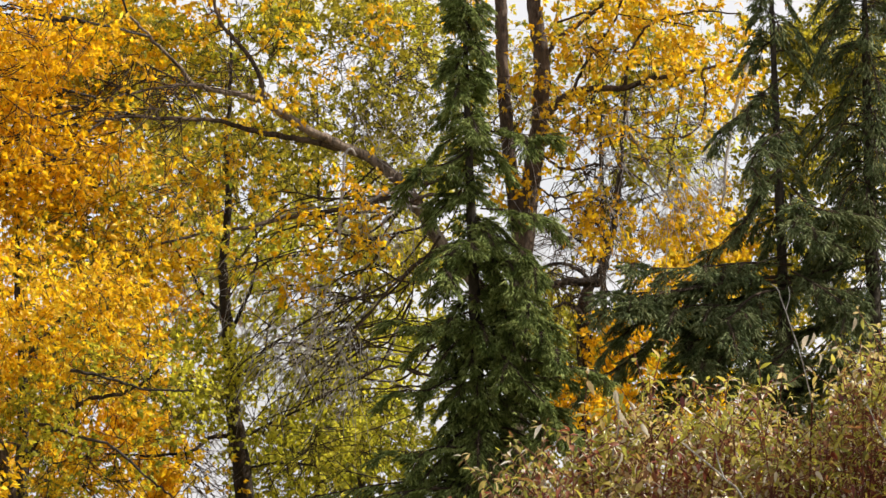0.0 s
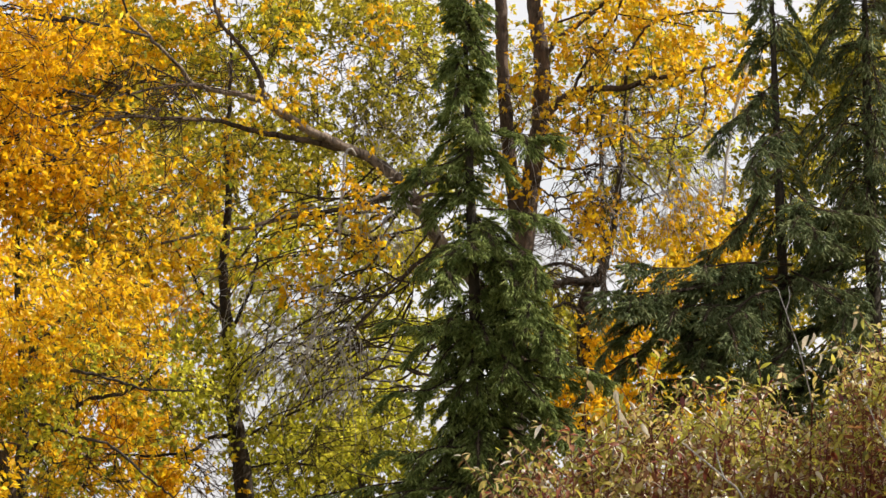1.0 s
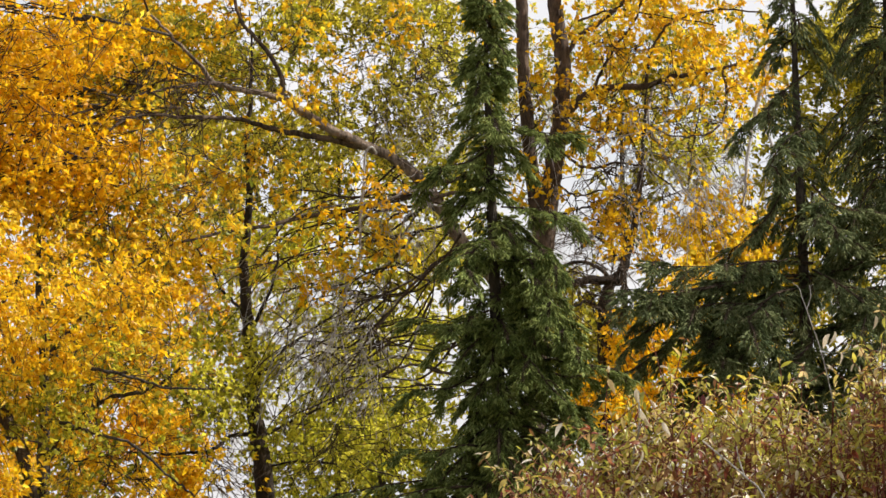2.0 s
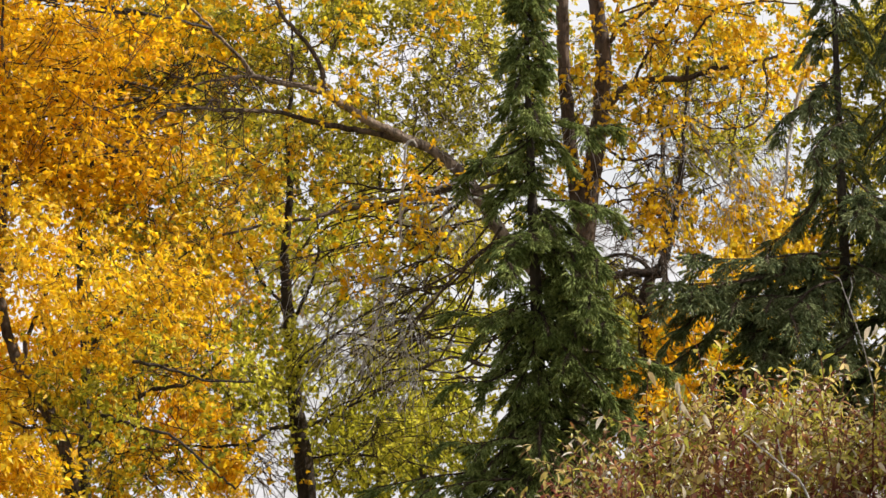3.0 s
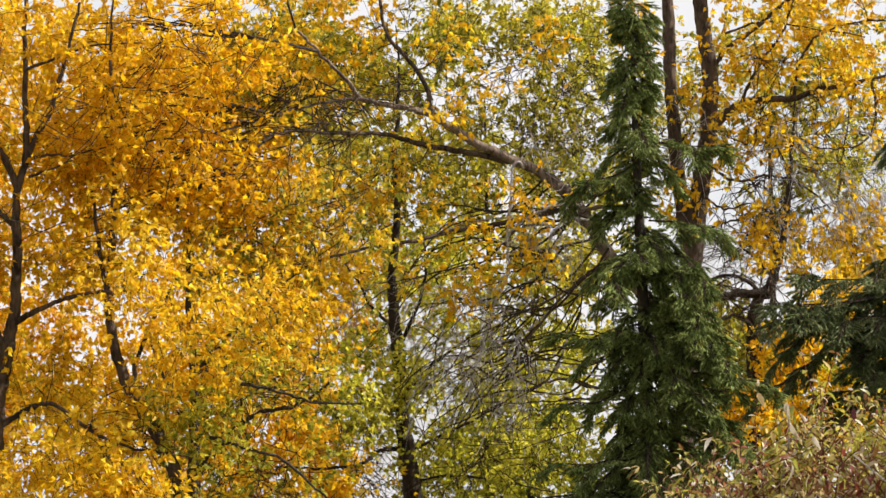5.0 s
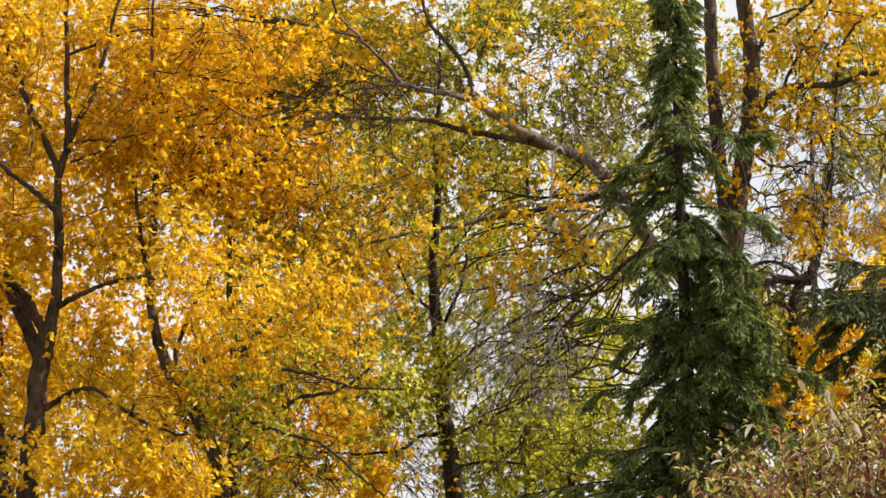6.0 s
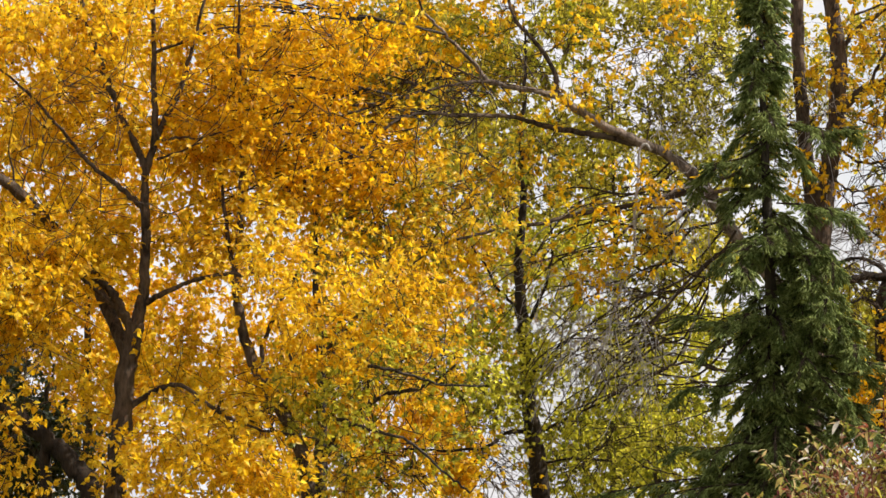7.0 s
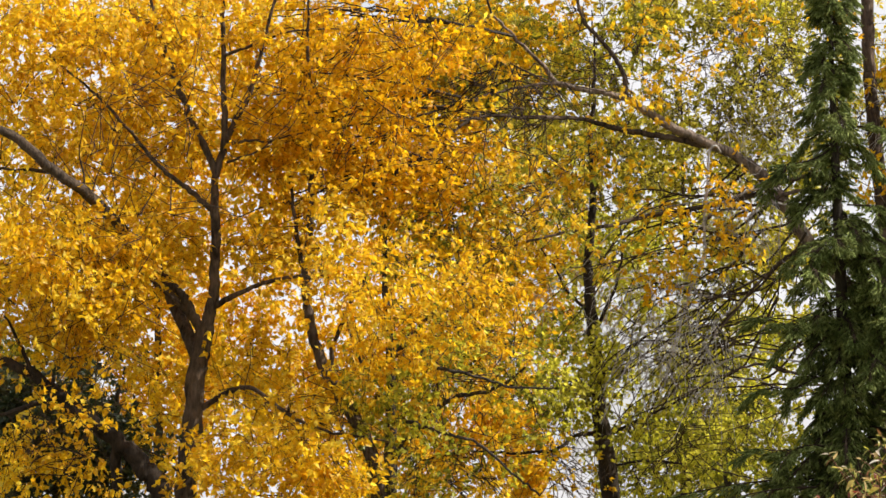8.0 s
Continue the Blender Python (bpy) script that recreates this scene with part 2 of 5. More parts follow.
class Plant:
    """A broadleaved tree or shrub: named limbs, twigs that grow from the nearest limb into clumps, and leaves on the twigs."""
    def __init__(self, name, base, label, category, seed, bark, twig, leaf, leaf_size=0.075, leaf_width=1.0, group=""):
        self.root = tagged(new(name), label, category, group)
        self.root.location = base
        bpy.context.view_layer.update()
        self.rng = np.random.default_rng(seed)
        self.bark, self.twig, self.leaf = bark, twig, leaf
        self.size, self.width = leaf_size, leaf_width
        self.nodes, self.rad = [], []
        self.twigs, self.dead, self.leaves = Pile(), Pile(), {}

    def limb(self, points, r0, r1, name="limb", label="", sides=10, bark=None, wobble=0.006):
        line = spline(points, 7)
        n = len(line)
        s = np.linspace(0, 1, n)
        line = line + (self.rng.normal(0, wobble, (n, 3)) * np.minimum(1, 6 * s)[:, None])
        rad = r0 + (r1 - r0) * s ** 0.85
        rad = rad * (1 + 0.03 * np.sin(s * 23 + self.rng.random() * 6))
        v, f = tube(line, rad, sides, self.rng, 0.055)
        part(name, raw_mesh(name, v, f, bark or self.bark, True), self.root, label)
        self.nodes.append(line[1:])
        self.rad.append(rad[1:])
        return line

    def near(self, p):
        """The point of the tree's wood nearest to p."""
        nodes = np.vstack(self.nodes)
        return nodes[np.argmin(np.sum((nodes - p) ** 2, 1))]

    def sprays(self, box, count, twigs=6, leaves=8, leaf=None, droop=0.15, length=0.42, bare="", size=1.0, thick=0.007, lean=(0, 0, 0), fan=4, simple=False, sag=0.12):
        """count branchlets end inside the ellipsoid box (centre and radii); each bears twigs, each twig its leaves."""
        rng = self.rng
        c, rr = np.array(box[:3]), np.array(box[3:])
        d = unit(rng.normal(size=(count, 3)))
        rad = rng.random(count) ** (1 / 2.6) * np.clip(rng.normal(1.0, 0.16, count), 0.6, 1.35)
        tips = c + d * rad[:, None] * rr
        nodes, nrad = np.vstack(self.nodes), np.concatenate(self.rad)
        order = np.argsort([np.min(np.sum((nodes - t) ** 2, 1)) for t in tips])
        lp, lw, ln_ = [], [], []
        pile = self.dead if bare == "grey" else self.twigs
        for i in order:
            tip = tips[i]
            dist = np.sum((nodes - tip) ** 2, 1)
            j = int(np.argmin(dist + rng.random(len(dist)) * 0.05))
            a, gap = nodes[j], math.sqrt(dist[j])
            bend = rng.normal(0, 0.10 * gap, 3) + np.array([0, 0, (0.18 - droop) * gap])
            m1 = a * 0.62 + tip * 0.38 + bend
            m2 = a * 0.25 + tip * 0.75 + bend * 0.7
            line = spline([a, m1, m2, tip], 2)
            line[1:-1] += rng.normal(0, 0.012 + 0.01 * gap, (len(line) - 2, 3))
            r0 = min(nrad[j] * 0.8, thick * (1.0 + 0.55 * gap))
            rad = np.linspace(r0, 0.0028, len(line))
            pile.add(*tube(line, rad, 3))
            nodes = np.vstack([nodes, line[2:]])
            nrad = np.concatenate([nrad, rad[2:]])
            axis = unit(tip - m1)
            for k in range(twigs):
                q = rng.uniform(0.35, 1.0) if k else 1.0
                start = line[min(len(line) - 1, int(q * (len(line) - 1)))]
                go = unit(axis * 0.9 + rng.normal(0, 0.7, 3) + np.array([0, 0, -droop * 1.5]) + np.array(lean))
                ln = length * rng.uniform(0.5, 1.25)
                mid = start + go * ln * 0.5 + rng.normal(0, 0.09 * ln, 3)
                end = start + go * ln + np.array([0, 0, -droop * ln * 0.8])
                if bare or (k % 2 == 0 and (k == 0 or not simple)):
                    pile.add(*tube(np.array([start, mid, end]), (thick * 0.55, thick * 0.42, thick * 0.22) if bare else (0.0034, 0.0026, 0.0016), 3))
                if not bare:
                    # compound leaves: each stalk ends in a fan of leaflets
                    fans = max(1, round(leaves * 1.3 / fan))
                    w = rng.random((fans, 1)) ** 0.7
                    on = np.where(w < 0.5, start + (mid - start) * (2 * w), mid + (end - mid) * (2 * w - 1))
                    stalk = unit(go * 0.5 + rng.normal(0, 0.7, (fans, 3)) + np.array([0, 0, -0.15]))
                    lp.append(np.repeat(on + stalk * 0.03, fan, 0) + rng.normal(0, 0.008, (fans * fan, 3)))
                    lw.append(np.repeat(stalk, fan, 0))
                    ln_.append(np.repeat(rng.normal(0, 0.75, (fans, 3)) + np.array([0.1, -0.1, 0.6]), fan, 0))
        self.nodes, self.rad = [nodes], [nrad]
        if lp and leaves:
            p, g = np.vstack(lp), np.vstack(lw)
            n = len(p)
            way = g * 0.75 + rng.normal(0, 0.62, (n, 3)) + np.array([0, 0, -sag])
            normal = np.vstack(ln_) + rng.normal(0, 0.35, (n, 3))
            sz = self.size * size * rng.uniform(0.45, 1.15, n)
            mat = leaf or self.leaf
            self.leaves.setdefault(mat.name, (mat, Pile()))[1].add(*leaf_arrays(p, way, normal, sz, self.width, simple))
        return self

    def finish(self):
        if self.twigs.n:
            part("twigwork", self.twigs.mesh("twigwork", self.twig, True), self.root, kind="stuff")
        if self.dead.n:
            part("bare_twigwork", self.dead.mesh("bare_twigwork", GREY_TWIG, True), self.root, "bare grey drooping twigs", kind="stuff")
        for mat, pile in self.leaves.values():
            part("foliage", pile.mesh("foliage", mat), self.root, mat.name.replace("_leaf", " leaves") + " on thin twigs", kind="stuff")
        return self.root


def broad_leaf(name, material, lobes, seed):
    """A single broad leaf with toothed lobes, cupped along its midrib."""
    rng = np.random.default_rng(seed)
    n = lobes * 2 + 1
    ang = np.linspace(-2.5, 2.5, n)
    r = np.where(np.arange(n) % 2 == 0, 0.34, 0.56) * (1 + 0.25 * np.cos(ang)) * rng.uniform(0.9, 1.1, n)
    rim = np.stack([r * np.sin(ang), 0.42 + r * np.cos(ang), 0.10 * np.abs(np.sin(ang)) + rng.normal(0, 0.03, n)], -1)
    v = np.vstack([[(0, 0, 0)], [(0, 0.42, -0.02)], rim])
    f = np.array([(1, 2 + k + 1, 2 + k) for k in range(n - 1)] + [(0, 1, 2), (0, 2 + n - 1, 1)])
    return raw_mesh(name, v, f, material)


def single_leaves(plant, material, count, size, low, high, lobes=4, between=(-9.0, 9.0)):
    """Leaves that can be told apart one by one, on the outer twigs between the heights low and high."""
    rng = plant.rng
    nodes = np.vstack(plant.nodes)
    nodes = nodes[(nodes[:, 2] > low) & (nodes[:, 2] < high) & (nodes[:, 0] > between[0]) & (nodes[:, 0] < between[1])]
    front = nodes[np.argsort(nodes[:, 1] + rng.normal(0, 0.12, len(nodes)))[: count * 3]]
    picks = front[rng.choice(len(front), count, replace=False)]
    shapes = [broad_leaf("leaf", material, lobes, k) for k in range(3)]
    inv = plant.root.matrix_world.inverted()
    for k, p in enumerate(picks):
        ob = new("leaf", shapes[k % 3])
        ob.parent, ob.matrix_parent_inverse = plant.root, inv
        turn = Euler((rng.normal(-0.6, 0.6), rng.normal(0, 0.6), rng.uniform(0, 6.28)))
        ob.matrix_basis = Matrix.LocRotScale(Vector(p), turn, Vector((1, 1, 1)) * size * rng.uniform(0.7, 1.2))


class Spruce:
    """A spruce: a trunk and drooping boughs, each bough one part with its shoots and needles."""
    def __init__(self, name, base, height, r0, label, seed, needle, lean=(0, 0), group=""):
        self.root = tagged(new(name), label, "spruce", group)
        self.root.location = base
        bpy.context.view_layer.update()
        self.rng, self.needle = np.random.default_rng(seed), needle
        self.base, self.height, self.r0 = np.array(base, float), height, r0
        s = np.linspace(0, 1, 24)
        self.axis = self.base + np.stack([lean[0] * s + 0.03 * np.sin(5 * s), lean[1] * s, height * s], -1)
        v, f = tube(self.axis, r0 * (1 - s) ** 0.9 + 0.008, 10, self.rng, 0.05)
        part("trunk", raw_mesh("trunk", v, f, DARK_BARK, True), self.root, "dark scaly bark")

    def at(self, z):
        """The point of the trunk's axis at the height z."""
        return np.array([np.interp(z, self.axis[:, 2], self.axis[:, k]) for k in range(3)])

    def bough(self, points, spread=0.16, shoots=60, hang=0.4, shoot=0.12, needles=16):
        """One bough along the points: side branchlets in a flat, hanging fan, with needles all round every shoot."""
        rng = self.rng
        shoots = max(5, int(shoots * 0.85))
        line = spline(points, 6)
        n = len(line)
        length = np.sum(np.linalg.norm(np.diff(line, axis=0), axis=1))
        wood = Pile()
        wood.add(*tube(line, np.linspace(0.005 + 0.007 * min(length, 2.5), 0.003, n), 5))
        tang = unit(np.gradient(line, axis=0))
        q = np.linspace(0.16, 1.0, shoots) + rng.normal(0, 0.012, shoots)
        q = np.clip(q, 0.1, 1.0)
        idx = np.minimum((q * (n - 1)).astype(int), n - 1)
        p = line[idx] + rng.normal(0, 0.006, (shoots, 3))
        t = tang[idx]
        side = unit(np.cross(t, np.array([0, 0, 1.0])))
        sgn = np.where(np.arange(shoots) % 2, 1.0, -1.0)[:, None]
        taper = (1.12 - 0.72 * q)[:, None] * np.minimum(1, 2.2 * q)[:, None]
        sag = np.array([0, 0, -1.0]) * (hang * (0.35 + 1.1 * q)[:, None] * rng.uniform(0.3, 1.2, (shoots, 1)))
        go = unit(t * rng.uniform(0.6, 0.95, (shoots, 1)) + side * sgn * rng.uniform(0.35, 0.9, (shoots, 1)) * (1.1 - 0.6 * q)[:, None] + sag + rng.normal(0, 0.06, (shoots, 3)))
        reach = spread * 1.25 * taper * rng.uniform(0.6, 1.1, (shoots, 1)) + 0.03
        tip = p + go * reach
        for a, b in zip(p, tip):
            wood.add(*tube(np.array([a, b]), (0.0035, 0.002), 3))
        # shoots along every branchlet, most of them at its end
        sp, sg = [p + go * reach * 0.25, p + go * reach * 0.75], [go, go]
        flat = unit(np.cross(go, np.array([0, 0, 1.0])))
        for k in (-1.0, 1.0):
            sp.append(p + go * reach * rng.uniform(0.35, 0.9, (shoots, 1)))
            sg.append(unit(go + flat * k * rng.uniform(0.4, 0.9, (shoots, 1)) + rng.normal(0, 0.12, (shoots, 3)) + np.array([0, 0, -0.22])))
        sp, sg = np.vstack(sp), np.vstack(sg)
        m = len(sp)
        sl = shoot * rng.uniform(0.6, 1.15, m)
        # the dense inner brush of every shoot: a blunt spindle
        e1 = unit(np.cross(sg, np.array([0.2, 0.1, 1.0])))
        e2 = np.cross(sg, e1)
        fat = 0.0075 * rng.uniform(0.8, 1.2, m)[:, None]
        mid = sp + sg * (sl * 0.72)[:, None]
        ring = [mid + (e1 * c + e2 * d) * fat for c, d in ((1, 0), (0, 1), (-1, 0), (0, -1))]
        core = np.stack([sp, *ring, sp + sg * sl[:, None]], 1)
        core_f = np.array([(0, 2, 1), (0, 3, 2), (0, 4, 3), (0, 1, 4), (5, 1, 2), (5, 2, 3), (5, 3, 4), (5, 4, 1)])
        brush = Pile()
        brush.add(core.reshape(-1, 3), (core_f[None] + (np.arange(m) * 6)[:, None, None]).reshape(-1, 3))
        # needles that stand out of it
        g = np.repeat(sg, needles, 0)
        w = 0.15 + 0.85 * rng.random(m * needles)
        foot = np.repeat(sp, needles, 0) + g * (np.repeat(sl, needles) * w * 0.95)[:, None]
        out = unit(np.cross(g, rng.normal(size=(m * needles, 3))) + np.array([0, 0, 0.15]))
        way = unit(out * 0.85 + g * 0.7)
        nl = 0.029 * rng.uniform(0.75, 1.15, m * needles) * (1.1 - 0.35 * w)
        wide = unit(np.cross(way, np.array([0, 0, 1.0]) + rng.normal(0, 0.3, (m * needles, 3)))) * 0.0040
        v = np.stack([foot - wide, foot + wide, foot + way * nl[:, None]], 1).reshape(-1, 3)
        brush.add(v, np.arange(len(v)).reshape(-1, 3))
        b = part("bough", wood.mesh("bough", TWIG, True), self.root)
        part("needles", brush.mesh("needles", self.needle, True), b, kind="stuff")

    def branched_bough(self, points, sides=6, reach=0.42):
        """A long bough whose side boughs hang in clumps."""
        rng = self.rng
        self.bough(points, spread=0.16, shoots=50, hang=0.4)
        line = spline(points, 8)
        for q in np.linspace(0.35, 0.97, sides):
            i = int(q * (len(line) - 1))
            foot, along = line[i], unit(line[min(i + 2, len(line) - 1)] - line[i - 2])
            across = unit(np.cross(along, np.array([0, 0, 1.0]))) * rng.choice([-1.0, 1.0])
            go = unit(along * rng.uniform(0.3, 0.9) + across * rng.uniform(0.3, 0.9) + np.array([0, 0, rng.uniform(-0.5, 0.05)]))
            r = reach * rng.uniform(0.6, 1.15)
            self.bough([foot, foot + go * r * 0.5 + (0, 0, 0.02), foot + go * r + (0, 0, -0.03)], spread=0.20, shoots=30, hang=0.35)

    def whorls(self, z0, z1, step, per, reach0, reach1, droop=0.25, upturn=0.12, shoots=46, jitter=0.35, skip=0.0, hang=0.5, broad=1.0):
        rng = self.rng
        z = z0
        while z < z1:
            s = (z - z0) / (z1 - z0)
            start = rng.uniform(0, 2 * np.pi)
            for k in range(per):
                if rng.random() < skip + 0.3 * (math.sin(start + k * 2 * np.pi / per) > 0.6):
                    continue
                a = start + k * 2 * np.pi / per + rng.normal(0, 0.25)
                r = (reach0 + (reach1 - reach0) * s) * rng.uniform(1 - jitter, 1 + jitter)
                zz = z + rng.uniform(-0.5, 0.5) * step
                foot = self.at(zz)
                d = np.array([math.cos(a), math.sin(a), 0])
                pts = [foot, foot + d * r * 0.4 + (0, 0, 0.04 * r), foot + d * r * 0.78 + (0, 0, -droop * r * 0.42), foot + d * r + (0, 0, -droop * r + upturn * r)]
                self.bough(pts, spread=(0.13 + 0.16 * min(r, 1.0)) * broad, shoots=int(shoots * (0.45 + 0.7 * min(r, 1.4))), hang=hang)
            z += step * rng.uniform(0.85, 1.15)


# ---- ground ----
def ground():
    n = 60
    g = np.sign(np.linspace(-1, 1, n)) * np.abs(np.linspace(-1, 1, n)) ** 3 * 3000
    x, y = np.meshgrid(g, g, indexing="ij")
    z = 0.05 * np.sin(x * 0.35) * np.cos(y * 0.28) * (np.hypot(x, y) < 200)
    v = np.stack([x, y, z - 0.05], -1).reshape(-1, 3)
    i, j = np.meshgrid(np.arange(n - 1), np.arange(n - 1), indexing="ij")
    f = np.stack([i * n + j, (i + 1) * n + j, (i + 1) * n + j + 1, i * n + j + 1], -1).reshape(-1, 4)
    tagged(new("ground", raw_mesh("ground", v, f, SOIL, True)), "mown grass strewn with yellow fallen leaves", "ground", kind="structure")


ground()


# ---- the old box elder with the long arching limb ----
elder = Plant("box_elder", (2.70, 30.00, -0.04), "old box elder with forked trunk, long arching limb and orange-yellow leaves", "tree", 11, RED_BARK, TWIG, ORANGE_LEAF, 0.080)
elder.limb([(2.70, 30.00, -0.04), (2.74, 30.00, 2.28), (2.78, 30.00, 3.74), (2.82, 30.00, 4.54)], 0.15, 0.10, "trunk", sides=14)
elder.limb([(2.82, 30.00, 4.42), (2.89, 30.00, 4.97), (2.96, 30.00, 5.47), (3.04, 30.00, 6.09), (3.03, 30.00, 6.65), (2.96, 30.00, 7.21), (2.94, 30.20, 8.00)], 0.115, 0.072, sides=12)
elder.limb([(2.81, 30.00, 4.42), (2.73, 30.10, 5.17), (2.68, 30.20, 5.80), (2.63, 30.20, 6.49), (2.62, 30.30, 7.26), (2.62, 30.40, 8.04)], 0.085, 0.062, sides=12)
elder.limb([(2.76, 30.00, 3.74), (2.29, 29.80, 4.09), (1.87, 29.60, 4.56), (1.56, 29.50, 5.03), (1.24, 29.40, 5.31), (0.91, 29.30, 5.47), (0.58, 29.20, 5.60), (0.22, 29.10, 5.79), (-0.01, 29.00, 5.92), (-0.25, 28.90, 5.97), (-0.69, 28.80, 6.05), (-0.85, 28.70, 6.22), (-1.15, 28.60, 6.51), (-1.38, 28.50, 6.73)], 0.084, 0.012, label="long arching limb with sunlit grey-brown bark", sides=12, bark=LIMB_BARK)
elder.limb([(1.06, 29.35, 5.41), (0.82, 29.30, 5.47), (0.34, 29.20, 5.55), (-0.13, 29.10, 5.62), (-0.49, 29.00, 5.71), (-0.94, 28.60, 5.66), (-1.56, 28.20, 5.59), (-2.09, 27.80, 5.09), (-2.72, 27.50, 4.71)], 0.042, 0.010, bark=BARK)
elder.limb([(1.85, 29.60, 4.68), (1.43, 29.50, 4.95), (0.94, 29.30, 4.83), (0.34, 29.20, 4.72), (-0.24, 28.80, 4.55), (-0.75, 28.40, 4.42), (-1.25, 28.10, 4.24)], 0.038, 0.012, bark=BARK)
elder.limb([(0.01, 29.00, 5.92), (-0.03, 29.10, 6.22), (-0.24, 29.20, 6.55), (-0.44, 29.20, 6.78), (-0.55, 29.30, 7.28)], 0.030, 0.016, bark=BARK)
elder.limb([(-0.66, 28.80, 6.05), (-0.95, 28.60, 6.00), (-1.34, 28.40, 5.89), (-1.77, 28.00, 5.69)], 0.020, 0.008, bark=BARK)
elder.limb([(-1.15, 28.60, 6.51), (-1.61, 28.00, 6.52), (-2.26, 27.60, 6.58), (-3.07, 27.40, 6.59)], 0.015, 0.006, "branch", bark=DARK_BARK)
elder.limb([(-1.50, 28.20, 5.77), (-2.15, 27.70, 5.86), (-2.78, 27.40, 5.92), (-3.38, 27.30, 5.96)], 0.015, 0.006, "branch", bark=DARK_BARK)
elder.limb([(-1.56, 28.20, 5.59), (-2.25, 27.70, 5.41), (-2.77, 27.40, 5.28), (-3.31, 27.30, 5.23)], 0.015, 0.006, "branch", bark=DARK_BARK)
elder.limb([(2.22, 29.70, 5.18), (1.97, 29.60, 5.18), (1.64, 29.50, 5.09), (1.18, 29.30, 4.93)], 0.036, 0.012, bark=BARK)
elder.limb([(2.20, 29.70, 4.95), (1.80, 29.50, 5.00), (1.45, 29.30, 4.84), (1.12, 29.20, 4.80), (0.74, 29.10, 4.62)], 0.026, 0.009, "branch", bark=BARK)
elder.limb([(1.60, 29.30, 5.00), (1.36, 29.10, 4.98), (1.13, 29.05, 4.89), (0.92, 29.00, 4.76), (0.80, 29.00, 4.62), (0.66, 29.00, 4.39)], 0.017, 0.006, "branch", "pale bark-stripped dead branch", bark=GREY_TWIG, sides=6)
elder.limb([(1.80, 29.30, 4.80), (1.52, 29.10, 4.83), (1.30, 29.00, 4.68), (1.22, 29.00, 4.42), (1.24, 29.00, 4.20)], 0.013, 0.005, "branch", "pale bark-stripped dead branch", bark=GREY_TWIG, sides=6)
elder.limb([(1.90, 29.20, 4.50), (1.78, 29.00, 4.72), (1.62, 29.00, 4.62), (1.58, 29.00, 4.34)], 0.011, 0.005, "branch", "pale bark-stripped dead branch", bark=GREY_TWIG, sides=6)
elder.limb([(3.02, 30.00, 5.87), (3.28, 29.90, 6.12), (3.55, 29.80, 6.20), (3.88, 29.70, 6.19), (4.17, 29.60, 6.28), (4.55, 29.50, 6.33), (5.06, 29.40, 6.46), (5.41, 29.30, 6.62)], 0.057, 0.010)
elder.limb([(3.02, 30.00, 6.46), (3.21, 30.00, 6.77), (3.55, 30.00, 7.03), (4.05, 30.00, 7.47)], 0.030, 0.020)
elder.limb([(4.55, 29.50, 6.33), (4.43, 29.30, 5.87), (4.35, 29.20, 5.50), (4.27, 29.10, 5.06)], 0.011, 0.005, "branch")
elder.limb([(5.21, 29.40, 6.48), (5.04, 29.30, 5.88), (4.93, 29.20, 5.38), (4.90, 29.20, 5.02), (4.81, 29.10, 4.59)], 0.028, 0.012, "branch", "pale bare hanging branch", bark=GREY_TWIG)
elder.limb([(5.07, 29.30, 5.79), (5.17, 29.30, 5.64), (5.25, 29.20, 5.26)], 0.018, 0.010, "branch", bark=GREY_TWIG)
elder.limb([(4.00, 29.70, 6.24), (3.91, 29.50, 5.78), (4.06, 29.30, 5.39), (4.26, 29.20, 5.01), (4.48, 29.10, 4.64)], 0.018, 0.008, "branch", "pale bare hanging branch", bark=GREY_TWIG)
elder.limb([(0.86, 29.10, 5.21), (0.88, 29.10, 5.38), (0.94, 29.10, 5.43), (0.99, 29.20, 5.38)], 0.013, 0.014, "hooked_twig", "pale bark-stripped hooked twig", bark=GREY_TWIG, sides=6, wobble=0.0)
elder.limb([(0.86, 29.10, 5.21), (0.85, 29.00, 4.91), (0.81, 29.00, 4.61), (0.83, 29.00, 4.28), (0.67, 29.00, 3.90), (0.55, 29.00, 3.49), (0.47, 29.00, 3.19), (0.40, 29.00, 2.90)], 0.017, 0.009, "hanging_twig", "pale long hanging twig", bark=GREY_TWIG, sides=6)
elder.limb([(1.88, 29.60, 4.44), (1.55, 29.50, 4.18), (1.12, 29.30, 3.69), (0.76, 29.20, 3.21), (0.35, 29.10, 2.67)], 0.018, 0.006, "branch")
elder.limb([(2.34, 29.70, 3.24), (1.79, 29.50, 3.08), (1.42, 29.40, 3.17), (1.06, 29.30, 3.06), (0.65, 29.20, 2.85), (0.06, 29.10, 2.58)], 0.022, 0.006, "branch")
elder.limb([(2.34, 29.70, 2.94), (1.67, 29.50, 2.97), (1.13, 29.40, 2.92), (0.59, 29.30, 2.91)], 0.014, 0.006, "branch")
elder.limb([(1.85, 29.60, 4.38), (1.37, 29.50, 4.06), (0.82, 29.30, 3.77), (0.35, 29.20, 3.32)], 0.013, 0.005, "branch")
elder.limb([(1.79, 29.60, 4.68), (1.18, 29.40, 4.53), (0.58, 29.20, 4.39), (-0.18, 29.10, 4.20), (-0.59, 29.00, 4.13)], 0.014, 0.005, "branch")
